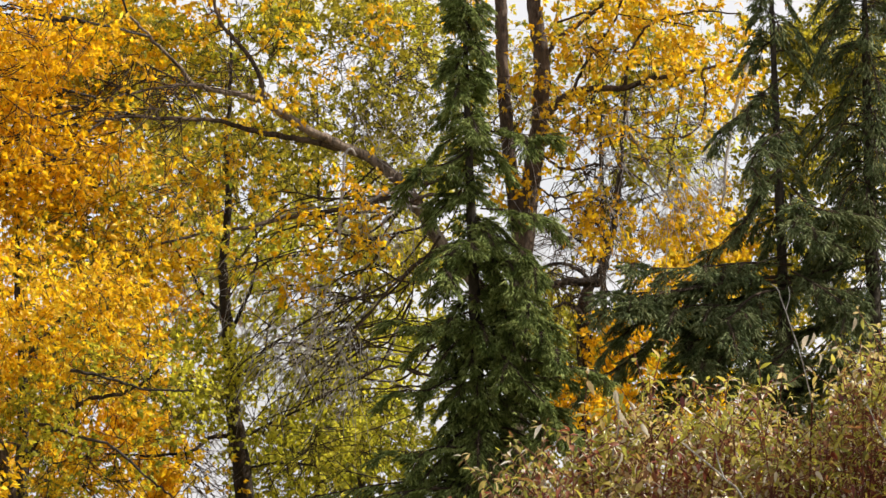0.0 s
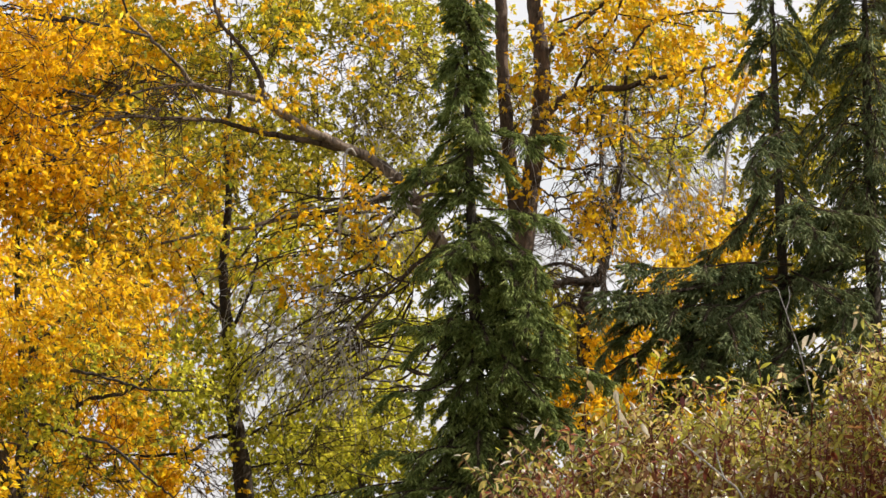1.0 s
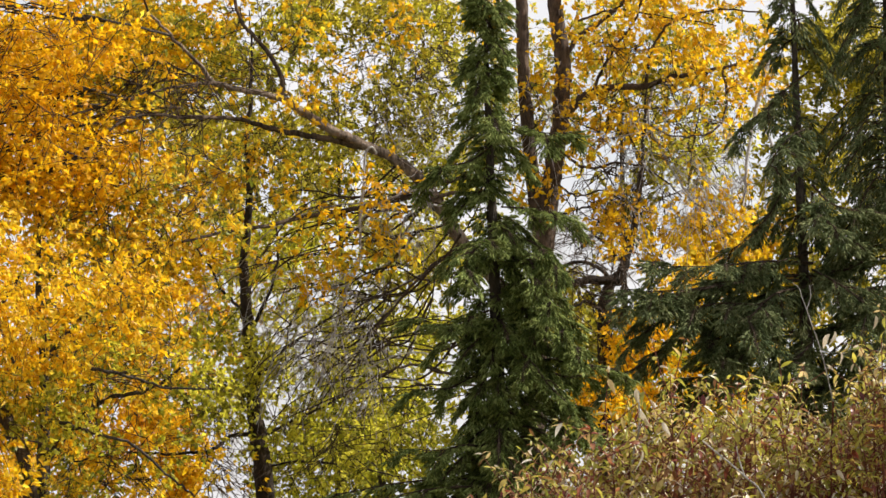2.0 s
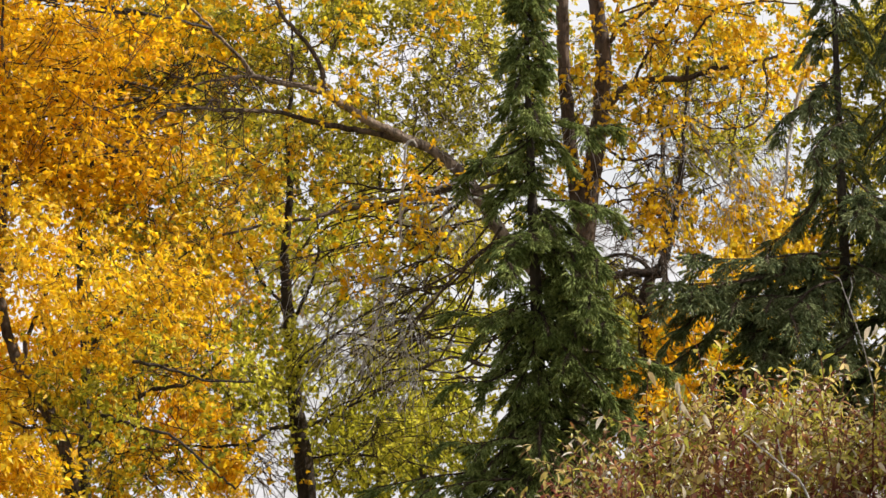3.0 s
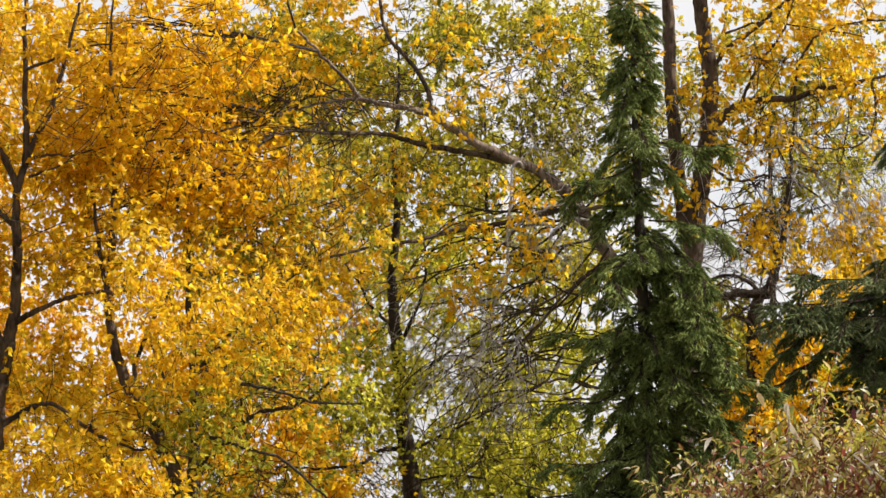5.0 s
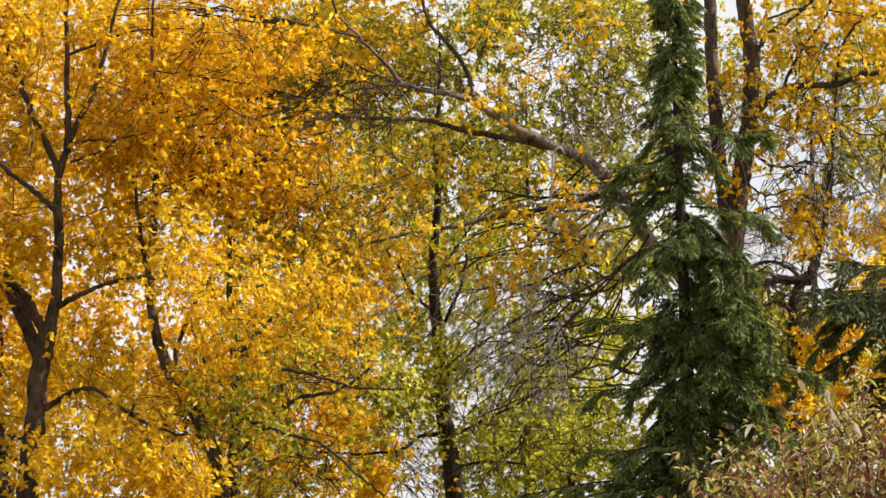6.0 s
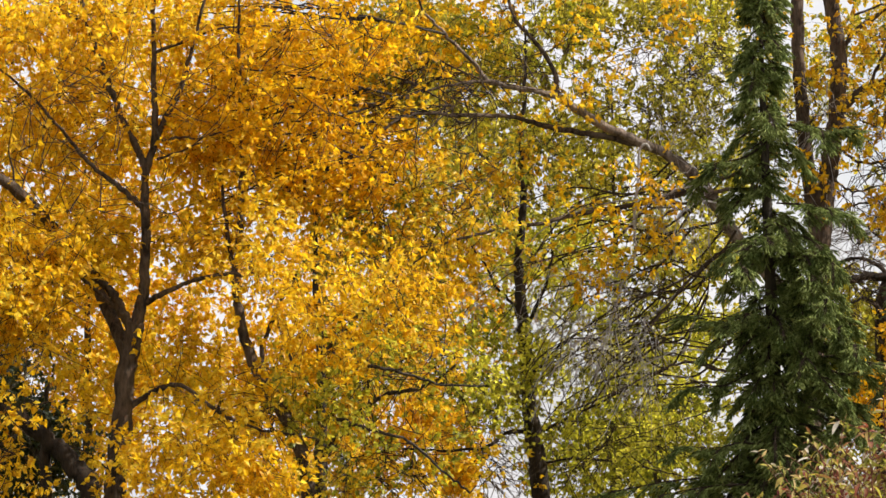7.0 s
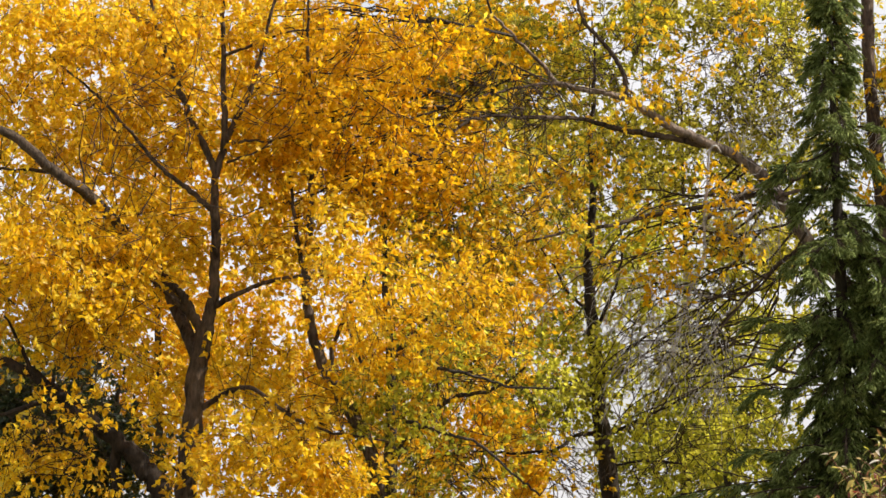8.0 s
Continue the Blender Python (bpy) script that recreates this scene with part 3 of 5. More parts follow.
for k in range(24):
    u = k / 23
    a = np.array((-1.30, 27.40, 6.45)) * (1 - u) + np.array((-1.60, 27.20, 4.68)) * u + elder.rng.normal(0, 0.06, 3)
    go = np.array([-1.0, -0.28, 0.10 - 0.62 * u + elder.rng.normal(0, 0.1)])
    ln = elder.rng.uniform(1.0, 2.0)
    a = elder.near(a)
    elder.limb([a, a + go * ln * 0.3 + elder.rng.normal(0, 0.02, 3), a + go * ln * 0.65 + elder.rng.normal(0, 0.04, 3), a + go * ln + (0, 0, -0.05)], 0.014, 0.005, "branch", sides=6, bark=DARK_BARK)
elder.limb([(3.35, 29.90, 6.14), (3.52, 29.80, 6.53), (3.79, 29.70, 6.91), (3.93, 29.60, 7.33)], 0.020, 0.010, "branch")
elder.limb([(3.91, 29.70, 6.19), (3.96, 29.60, 6.56), (4.16, 29.50, 6.85), (4.64, 29.40, 6.99), (5.11, 29.30, 6.95)], 0.020, 0.008, "branch")
elder.limb([(3.02, 30.00, 5.53), (3.27, 29.80, 5.32), (3.61, 29.60, 5.35), (3.95, 29.40, 5.22), (4.24, 29.30, 4.96)], 0.018, 0.007, "branch")
elder.limb([(4.71, 29.50, 6.38), (4.73, 29.30, 5.94), (4.56, 29.20, 5.65), (4.15, 29.10, 5.57), (3.86, 29.10, 5.69)], 0.018, 0.007, "branch")
elder.limb([(3.20, 29.90, 6.94), (3.59, 29.80, 7.05), (4.05, 29.60, 6.95), (4.65, 29.50, 6.84)], 0.014, 0.006, "branch")
elder.limb([(2.97, 29.90, 5.15), (3.17, 29.70, 5.00), (3.42, 29.50, 5.04), (3.68, 29.40, 4.88)], 0.014, 0.006, "branch")
# arching dead branchlets under the limb
for k in range(46):
    u = elder.rng.random()
    a = np.array((1.97, 29.50, 4.97)) * (1 - u) + np.array((2.03, 29.50, 2.93)) * u + elder.rng.normal(0, 0.15, 3)
    a[0] -= elder.rng.uniform(0, 1.5)
    ln = elder.rng.uniform(0.7, 2.0)
    rise = elder.rng.normal(0.12, 0.16)
    elder.limb([elder.near(a + np.array([0.4, 0, 0.3])), a, a + np.array([-0.35, -0.05, rise * 0.5]) * ln, a + np.array([-0.72, -0.1, rise * 0.5 - 0.15]) * ln, a + np.array([-1.0, -0.15, rise * 0.3 - 0.5]) * ln + elder.rng.normal(0, 0.08, 3)], elder.rng.uniform(0.008, 0.015), 0.004, "branch", sides=6, bark=TWIG if k % 7 else GREY_TWIG)
# orange mass at the limb's end
elder.sprays((-2.52, 27.50, 6.00, 1.20, 1.30, 1.15), 70, 7, 8, droop=0.1)
elder.sprays((-3.00, 27.40, 5.42, 0.85, 1.00, 0.94), 44, 7, 8, droop=0.1)
elder.sprays((-2.07, 27.60, 5.06, 0.65, 0.95, 0.61), 30, 7, 8)
elder.sprays((-1.72, 28.20, 4.85, 1.14, 1.20, 0.74), 58, 6, 8, leaf=YELLOW_LEAF)
elder.sprays((-1.27, 29.30, 6.66, 0.71, 0.40, 0.53), 22, 6, 6)
# sprigs along the limb
elder.sprays((0.22, 28.90, 5.90, 0.20, 0.20, 0.15), 6, 5, 6, leaf=YELLOW_LEAF)
elder.sprays((0.93, 28.90, 4.92, 0.20, 0.20, 0.20), 7, 5, 6)
elder.sprays((0.55, 28.80, 4.38, 0.26, 0.30, 0.26), 7, 5, 6, leaf=YELLOW_LEAF)
elder.sprays((1.07, 28.80, 4.33, 0.32, 0.30, 0.14), 7, 5, 6, leaf=YELLOW_LEAF)
elder.sprays((0.29, 28.90, 4.04, 0.15, 0.20, 0.11), 4, 5, 6)
elder.sprays((0.34, 28.90, 4.77, 0.18, 0.20, 0.15), 4, 5, 5)
# bare drooping twigs under the limb
elder.sprays((0.64, 29.20, 3.68, 1.18, 0.70, 0.88), 9, 3, 0, droop=0.25, length=0.55, bare="grey", thick=0.005, lean=(-0.5, 0, -0.6))
elder.sprays((1.36, 29.30, 4.64, 0.53, 0.50, 0.36), 20, 4, 0, droop=0.2, length=0.35, bare="grey", thick=0.005, lean=(-0.4, 0, -0.6))
elder.sprays((-1.11, 28.30, 5.74, 0.84, 0.40, 0.38), 15, 4, 0, droop=0.1, length=0.5, bare="brown", thick=0.012, lean=(-1.2, 0, 0))
elder.sprays((-1.24, 27.50, 5.73, 0.80, 0.30, 0.50), 12, 3, 0, droop=0.1, length=0.5, bare="brown", thick=0.012, lean=(-1.2, 0, -0.2))
elder.sprays((3.91, 29.10, 5.36, 0.82, 0.50, 0.71), 20, 3, 0, droop=0.2, length=0.5, bare="grey", thick=0.011)
elder.sprays((4.41, 29.20, 5.13, 0.77, 0.60, 0.59), 26, 4, 0, droop=0.35, length=0.5, bare="grey", thick=0.009, lean=(0.1, 0, -0.9))
elder.sprays((0.58, 28.80, 3.59, 0.58, 0.30, 0.76), 7, 3, 0, droop=0.3, length=0.6, bare="grey", thick=0.008, lean=(-0.2, 0, -1.2))
elder.sprays((-0.95, 27.80, 5.85, 0.95, 0.35, 0.40), 12, 4, 0, droop=0.05, length=0.5, bare="brown", thick=0.015, lean=(-1.1, 0, -0.1))
elder.sprays((0.45, 28.70, 3.60, 0.75, 0.30, 0.90), 20, 4, 0, droop=0.4, length=0.5, bare="grey", thick=0.006, lean=(-0.3, 0, -1.2))
elder.sprays((1.20, 29.00, 4.66, 0.50, 0.30, 0.36), 16, 4, 0, droop=0.3, length=0.3, bare="grey", thick=0.008, lean=(-0.3, 0, -0.5))
# yellow clumps over the pale sky
elder.sprays((4.22, 29.50, 6.82, 1.25, 1.00, 0.60), 40, 6, 8, leaf=YELLOW_LEAF)
elder.sprays((3.53, 29.40, 5.70, 0.59, 0.80, 0.71), 21, 6, 7, leaf=YELLOW_LEAF)
elder.sprays((4.77, 29.30, 6.24, 0.47, 0.60, 0.27), 18, 6, 7, leaf=YELLOW_LEAF)
elder.sprays((2.81, 29.50, 5.19, 0.21, 0.30, 0.36), 7, 5, 7)
elder.sprays((2.94, 29.50, 6.44, 0.36, 0.40, 0.54), 13, 5, 7, leaf=YELLOW_LEAF)
elder.sprays((3.56, 29.40, 4.82, 0.33, 0.30, 0.24), 20, 5, 7, leaf=YELLOW_LEAF)
elder.sprays((4.66, 29.30, 4.73, 0.59, 0.40, 0.24), 17, 6, 6, leaf=YELLOW_LEAF)
elder.sprays((2.17, 29.00, 6.83, 0.13, 0.20, 0.23), 8, 5, 7)
elder.sprays((1.30, 29.40, 6.74, 0.24, 0.30, 0.21), 6, 5, 6)
elder.sprays((0.64, 29.30, 6.38, 0.21, 0.30, 0.18), 4, 5, 6, leaf=YELLOW_LEAF)
elder.sprays((0.21, 29.20, 6.78, 0.29, 0.30, 0.29), 8, 5, 6, leaf=YELLOW_LEAF)
# small olive leaves high in the crown
elder.sprays((1.17, 30.60, 5.97, 1.11, 0.80, 0.74), 50, 6, 8, leaf=OLIVE_LEAF, size=0.8)
elder.sprays((-1.18, 30.00, 6.72, 0.67, 0.80, 0.61), 40, 6, 8, leaf=MIXED_LEAF, size=0.9)
elder.sprays((1.59, 30.40, 6.89, 0.74, 0.60, 0.37), 26, 6, 7, leaf=OLIVE_LEAF, size=0.8)
elder.sprays((0.80, 30.50, 3.71, 0.92, 0.50, 0.74), 20, 6, 7, leaf=GREEN_LEAF)
elder.sprays((0.94, 29.30, 3.81, 1.12, 0.80, 0.89), 30, 3, 0, droop=0.2, length=0.6, bare="brown", thick=0.014, lean=(-0.9, 0, -0.4))
elder.sprays((-0.20, 30.00, 5.26, 1.27, 0.80, 0.67), 34, 6, 7, leaf=OLIVE_LEAF, size=0.85)
elder.sprays((-0.61, 29.60, 5.32, 1.02, 0.70, 0.66), 20, 6, 7, leaf=YELLOW_LEAF)
elder.sprays((-1.35, 29.00, 4.18, 1.29, 0.80, 0.64), 20, 6, 7, leaf=MIXED_LEAF, size=0.95)
elder.sprays((-1.34, 28.80, 4.16, 1.16, 0.60, 0.58), 36, 6, 7, leaf=YELLOW_LEAF)
elder.sprays((-0.20, 29.80, 6.45, 0.72, 0.60, 0.60), 14, 5, 7, leaf=GREEN_LEAF, size=0.9)
elder.sprays((-0.20, 29.60, 6.48, 0.72, 0.60, 0.66), 26, 4, 0, droop=-0.1, length=0.5, bare="brown", thick=0.010)
# bare branchlets that show against the leaves
elder.sprays((-2.35, 26.80, 5.78, 1.14, 0.25, 0.92), 34, 3, 0, droop=0.05, length=0.55, bare="brown", thick=0.010, lean=(-0.8, 0, -0.2))
elder.sprays((-1.46, 27.60, 4.84, 1.06, 0.40, 0.67), 40, 3, 0, droop=0.05, length=0.55, bare="brown", thick=0.010, lean=(-0.8, 0, -0.3))
elder.sprays((1.07, 29.80, 5.98, 0.96, 0.50, 0.78), 24, 4, 0, droop=0.05, length=0.5, bare="brown", thick=0.009)
elder.sprays((3.93, 29.20, 5.98, 0.94, 0.50, 0.88), 42, 4, 0, droop=0.1, length=0.5, bare="brown", thick=0.010)
elder.sprays((1.53, 29.20, 5.53, 0.53, 0.40, 0.41), 14, 3, 0, droop=0.0, length=0.5, bare="grey", thick=0.007)
# leaves and twigs beside the forked trunk
elder.sprays((2.45, 30.60, 6.00, 0.40, 0.40, 0.95), 34, 6, 8, leaf=OLIVE_LEAF, size=0.8)
elder.sprays((2.50, 29.70, 5.60, 0.45, 0.30, 0.95), 22, 4, 0, droop=0.1, length=0.4, bare="brown", thick=0.010)
elder.sprays((2.70, 29.60, 5.70, 0.40, 0.30, 0.80), 14, 3, 0, droop=0.3, length=0.4, bare="grey", thick=0.008, lean=(0, 0, -0.5))
elder.sprays((3.35, 29.60, 5.05, 0.45, 0.40, 0.40), 16, 4, 0, droop=0.2, length=0.45, bare="brown", thick=0.012)
# the crown above
# two branches and a spray above the view, added to shade the orange leaves
elder.limb([(-1.38, 28.50, 6.73), (-1.56, 28.20, 7.30), (-1.62, 27.90, 7.90), (-1.50, 27.80, 8.50)], 0.013, 0.008, "branch", bark=DARK_BARK)
elder.limb([(-1.56, 28.20, 7.30), (-2.00, 27.80, 7.75), (-2.50, 27.60, 8.10)], 0.010, 0.006, "branch", bark=DARK_BARK)
elder.sprays((-1.70, 27.60, 8.10, 1.30, 1.00, 0.50), 24, 6, 8)
elder.sprays((0.70, 30.20, 7.35, 1.20, 0.80, 0.38), 26, 6, 8, leaf=OLIVE_LEAF, size=0.85)
elder.sprays((4.20, 29.80, 7.50, 1.20, 0.80, 0.35), 20, 6, 8, leaf=YELLOW_LEAF)
elder.sprays((-0.80, 29.60, 7.25, 0.70, 0.60, 0.33), 14, 6, 8, leaf=YELLOW_LEAF)
for box in ((2.68, 30.00, 8.77, 2.00, 2.00, 1.03), (4.79, 29.50, 8.50, 1.55, 1.50, 0.89), (0.09, 29.30, 8.38, 1.54, 1.30, 0.71)):
    elder.sprays(box, 24, 6, 8, leaf=YELLOW_LEAF)
elder.sprays((4.64, 30.30, 5.71, 0.55, 0.50, 0.37), 26, 5, 6, leaf=GREEN_LEAF, size=0.8)
single_leaves(elder, ORANGE_LEAF, 190, 0.070, 4.4, 7.2, between=(-4.0, -1.2))
single_leaves(elder, YELLOW_LEAF, 90, 0.075, 4.6, 7.2, between=(3.0, 5.6))
elder.finish()

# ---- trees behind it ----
prop = Plant("small_tree", (3.83, 33.00, -0.04), "small tree with a crooked red-brown trunk behind the spruces", "tree", 12, SHADED_BARK, TWIG, YELLOW_LEAF, 0.078)
prop.limb([(3.84, 33.00, -0.04), (3.84, 33.00, 3.42), (3.87, 33.00, 4.23), (4.06, 33.00, 4.50), (4.20, 33.00, 5.05), (4.27, 33.00, 5.52), (4.32, 33.00, 6.20), (4.38, 33.00, 6.96)], 0.11, 0.007, "trunk", sides=12)
prop.limb([(4.01, 32.90, 4.36), (3.59, 32.80, 4.35), (3.28, 32.70, 4.26), (3.04, 32.60, 4.10)], 0.065, 0.022)
prop.limb([(3.94, 32.90, 4.36), (3.66, 32.80, 4.55), (3.38, 32.70, 4.54), (3.17, 32.60, 4.40)], 0.03, 0.012)
prop.limb([(4.16, 33.00, 4.77), (3.95, 32.90, 5.10), (3.66, 32.80, 5.22), (3.32, 32.70, 5.14)], 0.024, 0.010)
prop.limb([(3.82, 32.90, 3.96), (3.59, 32.80, 4.11), (3.33, 32.70, 3.94)], 0.025, 0.012)
prop.limb([(4.09, 33.00, 4.54), (3.82, 33.00, 4.84), (3.55, 33.00, 5.04), (3.35, 33.00, 5.11)], 0.02, 0.008)
prop.sprays((3.73, 32.80, 4.75, 0.60, 0.50, 0.46), 24, 4, 0, bare="grey", length=0.4)
prop.sprays((4.14, 32.60, 3.67, 0.36, 0.50, 0.33), 20, 6, 9, leaf=ORANGE_LEAF)
prop.sprays((5.11, 32.60, 3.74, 0.43, 0.50, 0.24), 20, 6, 9, leaf=ORANGE_LEAF)
prop.sprays((3.63, 32.00, 3.04, 0.26, 0.30, 0.19), 14, 6, 8, leaf=ORANGE_LEAF)
prop.sprays((4.60, 32.80, 3.05, 1.00, 0.50, 0.36), 28, 6, 9, leaf=ORANGE_LEAF)
prop.sprays((4.90, 33.00, 4.37, 0.73, 0.60, 0.33), 20, 6, 7)
prop.sprays((3.48, 33.00, 3.76, 0.40, 0.50, 0.40), 16, 6, 7, leaf=OLIVE_LEAF)
prop.sprays((3.55, 32.40, 4.45, 0.65, 0.40, 0.72), 46, 4, 0, bare="brown", length=0.5, droop=0.2, thick=0.012)
prop.finish()

ash = Plant("green_ash", (-0.04, 31.00, -0.04), "slender tree with dark trunk, green leaves and many bare twigs", "tree", 13, SHADED_BARK, TWIG, GREEN_LEAF, 0.078)
ash.limb([(-0.04, 31.00, -0.04), (-0.17, 31.00, 1.87), (-0.28, 31.00, 2.68), (-0.34, 31.00, 3.43), (-0.39, 31.00, 3.93), (-0.41, 31.00, 4.43), (-0.36, 31.00, 5.06), (-0.39, 31.00, 5.76), (-0.34, 31.00, 6.58), (-0.38, 31.00, 7.22)], 0.12, 0.006, "trunk", sides=12)
ash.limb([(-0.34, 31.00, 2.48), (-0.54, 30.80, 2.45), (-0.76, 30.60, 2.29), (-1.15, 30.40, 2.25), (-1.75, 30.20, 2.25), (-2.39, 30.00, 2.10)], 0.026, 0.008)
ash.limb([(-0.34, 31.00, 2.99), (-0.74, 30.80, 2.98), (-1.23, 30.60, 2.98), (-1.58, 30.40, 3.09), (-2.06, 30.20, 3.18)], 0.024, 0.008)
ash.limb([(-0.36, 31.00, 3.55), (-0.13, 30.90, 4.05), (-0.04, 30.80, 4.48), (-0.07, 30.80, 4.91)], 0.025, 0.008)
ash.limb([(-0.38, 31.00, 3.80), (-0.63, 30.80, 4.03), (-0.81, 30.70, 4.34), (-1.00, 30.60, 4.58)], 0.02, 0.008)
ash.limb([(-0.31, 31.00, 3.05), (0.06, 30.90, 3.42), (0.49, 30.80, 3.73), (0.87, 30.80, 4.04)], 0.022, 0.007)
ash.limb([(-0.24, 31.00, 2.43), (0.25, 31.00, 2.68), (0.75, 31.00, 2.93), (1.25, 31.00, 3.18)], 0.02, 0.007)
ash.limb([(-0.21, 31.00, 2.12), (0.25, 30.90, 2.18), (0.87, 30.80, 2.11), (1.37, 30.80, 1.99)], 0.016, 0.006)
ash.sprays((-0.38, 30.90, 3.98, 0.62, 0.50, 0.44), 20, 4, 0, bare="grey", length=0.4)
ash.sprays((0.63, 31.20, 2.37, 1.20, 1.36, 0.63), 62, 6, 7)
ash.sprays((1.01, 31.20, 3.25, 0.95, 1.19, 0.63), 24, 6, 6)
ash.sprays((-0.07, 31.30, 4.39, 0.76, 0.85, 0.57), 15, 6, 7)
ash.sprays((-0.61, 30.60, 2.91, 0.43, 0.68, 0.28), 34, 6, 7)
ash.sprays((-0.75, 30.80, 3.54, 0.50, 0.85, 0.37), 26, 6, 6)
ash.sprays((-0.19, 30.80, 3.29, 0.37, 0.68, 0.37), 22, 6, 6)
ash.sprays((-1.58, 30.20, 3.25, 0.73, 1.02, 0.49), 26, 6, 7)
ash.sprays((-2.03, 30.00, 2.16, 0.91, 1.02, 0.42), 14, 6, 6)
ash.sprays((-0.79, 30.60, 2.29, 0.56, 0.68, 0.37), 9, 6, 6, leaf=YELLOW_LEAF)
ash.sprays((-0.08, 31.40, 5.30, 1.21, 1.36, 0.57), 45, 6, 6, leaf=OLIVE_LEAF)
ash.sprays((-0.85, 31.60, 5.83, 0.77, 1.36, 0.70), 34, 6, 6, leaf=OLIVE_LEAF)
ash.sprays((0.62, 30.40, 2.47, 1.11, 0.85, 0.68), 40, 3, 0, droop=0.05, length=0.6, bare="brown", thick=0.010)
ash.sprays((0.61, 30.40, 3.39, 0.80, 0.85, 0.55), 10, 5, 0, droop=0.2, length=0.5, bare="grey", thick=0.006, lean=(-0.2, 0, -0.5))
ash.sprays((1.40, 32.20, 2.70, 0.60, 0.70, 0.75), 36, 6, 7)
ash.finish()

# ---- the yellow maple ----
maple = Plant("yellow_maple", (-4.28, 27.00, -0.04), "maple with a dark forked trunk and bright golden-yellow leaves", "tree", 14, BARK, TWIG, YELLOW_LEAF, 0.082, 1.05)
maple.limb([(-4.28, 27.00, -0.04), (-4.26, 27.00, 1.62), (-4.20, 27.00, 2.39), (-4.15, 27.00, 2.99), (-4.08, 27.00, 3.40)], 0.115, 0.083, "trunk", sides=14)
maple.limb([(-4.10, 27.00, 3.32), (-4.21, 26.95, 3.51), (-4.31, 26.90, 3.70), (-4.43, 26.90, 3.81)], 0.06, 0.035)
maple.limb([(-4.08, 27.00, 3.35), (-4.01, 27.00, 3.68), (-3.99, 27.00, 4.21), (-4.01, 27.00, 4.76), (-3.92, 27.00, 5.24), (-3.95, 27.00, 5.88), (-3.94, 27.00, 6.95)], 0.066, 0.020, sides=12)
maple.limb([(-3.99, 27.00, 4.87), (-4.08, 27.00, 5.07), (-4.18, 27.00, 5.27), (-4.35, 27.00, 5.66), (-4.48, 27.00, 5.99), (-4.65, 27.00, 6.50), (-4.71, 27.00, 6.95)], 0.04, 0.022)
maple.limb([(-3.91, 27.00, 5.21), (-3.77, 27.00, 5.49), (-3.68, 27.00, 5.68), (-3.57, 27.00, 6.08), (-3.42, 27.00, 6.72)], 0.035, 0.014)
maple.limb([(-3.88, 27.00, 5.18), (-3.67, 26.90, 5.20), (-3.44, 26.80, 5.19), (-2.98, 26.70, 5.28)], 0.018, 0.006, "branch")
maple.limb([(-3.89, 27.00, 5.00), (-3.67, 26.90, 5.06), (-3.45, 26.80, 5.14)], 0.016, 0.006, "branch")
maple.limb([(-4.05, 27.00, 4.54), (-4.23, 26.90, 4.70), (-4.54, 26.80, 4.95), (-4.75, 26.70, 5.20), (-5.12, 26.60, 5.60), (-5.56, 26.50, 5.97)], 0.03, 0.010)
maple.limb([(-4.02, 27.00, 3.57), (-3.71, 26.90, 3.72), (-3.36, 26.80, 3.83), (-2.97, 26.70, 3.85), (-2.52, 26.60, 3.84)], 0.032, 0.008)
maple.limb([(-4.13, 27.00, 2.58), (-3.88, 26.90, 2.72), (-3.60, 26.80, 2.78), (-3.16, 26.60, 2.49), (-2.71, 26.50, 2.34), (-2.22, 26.40, 2.27)], 0.034, 0.008)
maple.limb([(-4.14, 27.00, 3.05), (-4.58, 27.50, 3.86), (-4.98, 27.30, 4.38), (-5.04, 25.70, 4.56), (-5.25, 25.40, 4.70), (-5.66, 25.30, 5.04), (-6.23, 25.20, 5.29)], 0.070, 0.040)
maple.limb([(-5.47, 26.60, 4.84), (-5.70, 26.50, 4.86), (-6.01, 26.40, 4.86), (-6.34, 26.40, 4.91)], 0.022, 0.01)
maple.limb([(-4.21, 27.00, 3.49), (-4.71, 26.60, 3.89), (-5.44, 26.40, 4.01), (-5.96, 26.30, 3.92)], 0.022, 0.008)
maple.limb([(-3.94, 27.00, 6.05), (-3.33, 26.70, 6.22), (-2.75, 26.50, 6.24)], 0.018, 0.006, "branch")
maple.limb([(-4.20, 27.00, 2.28), (-3.82, 26.70, 1.84), (-3.25, 26.50, 1.73)], 0.018, 0.006, "branch")
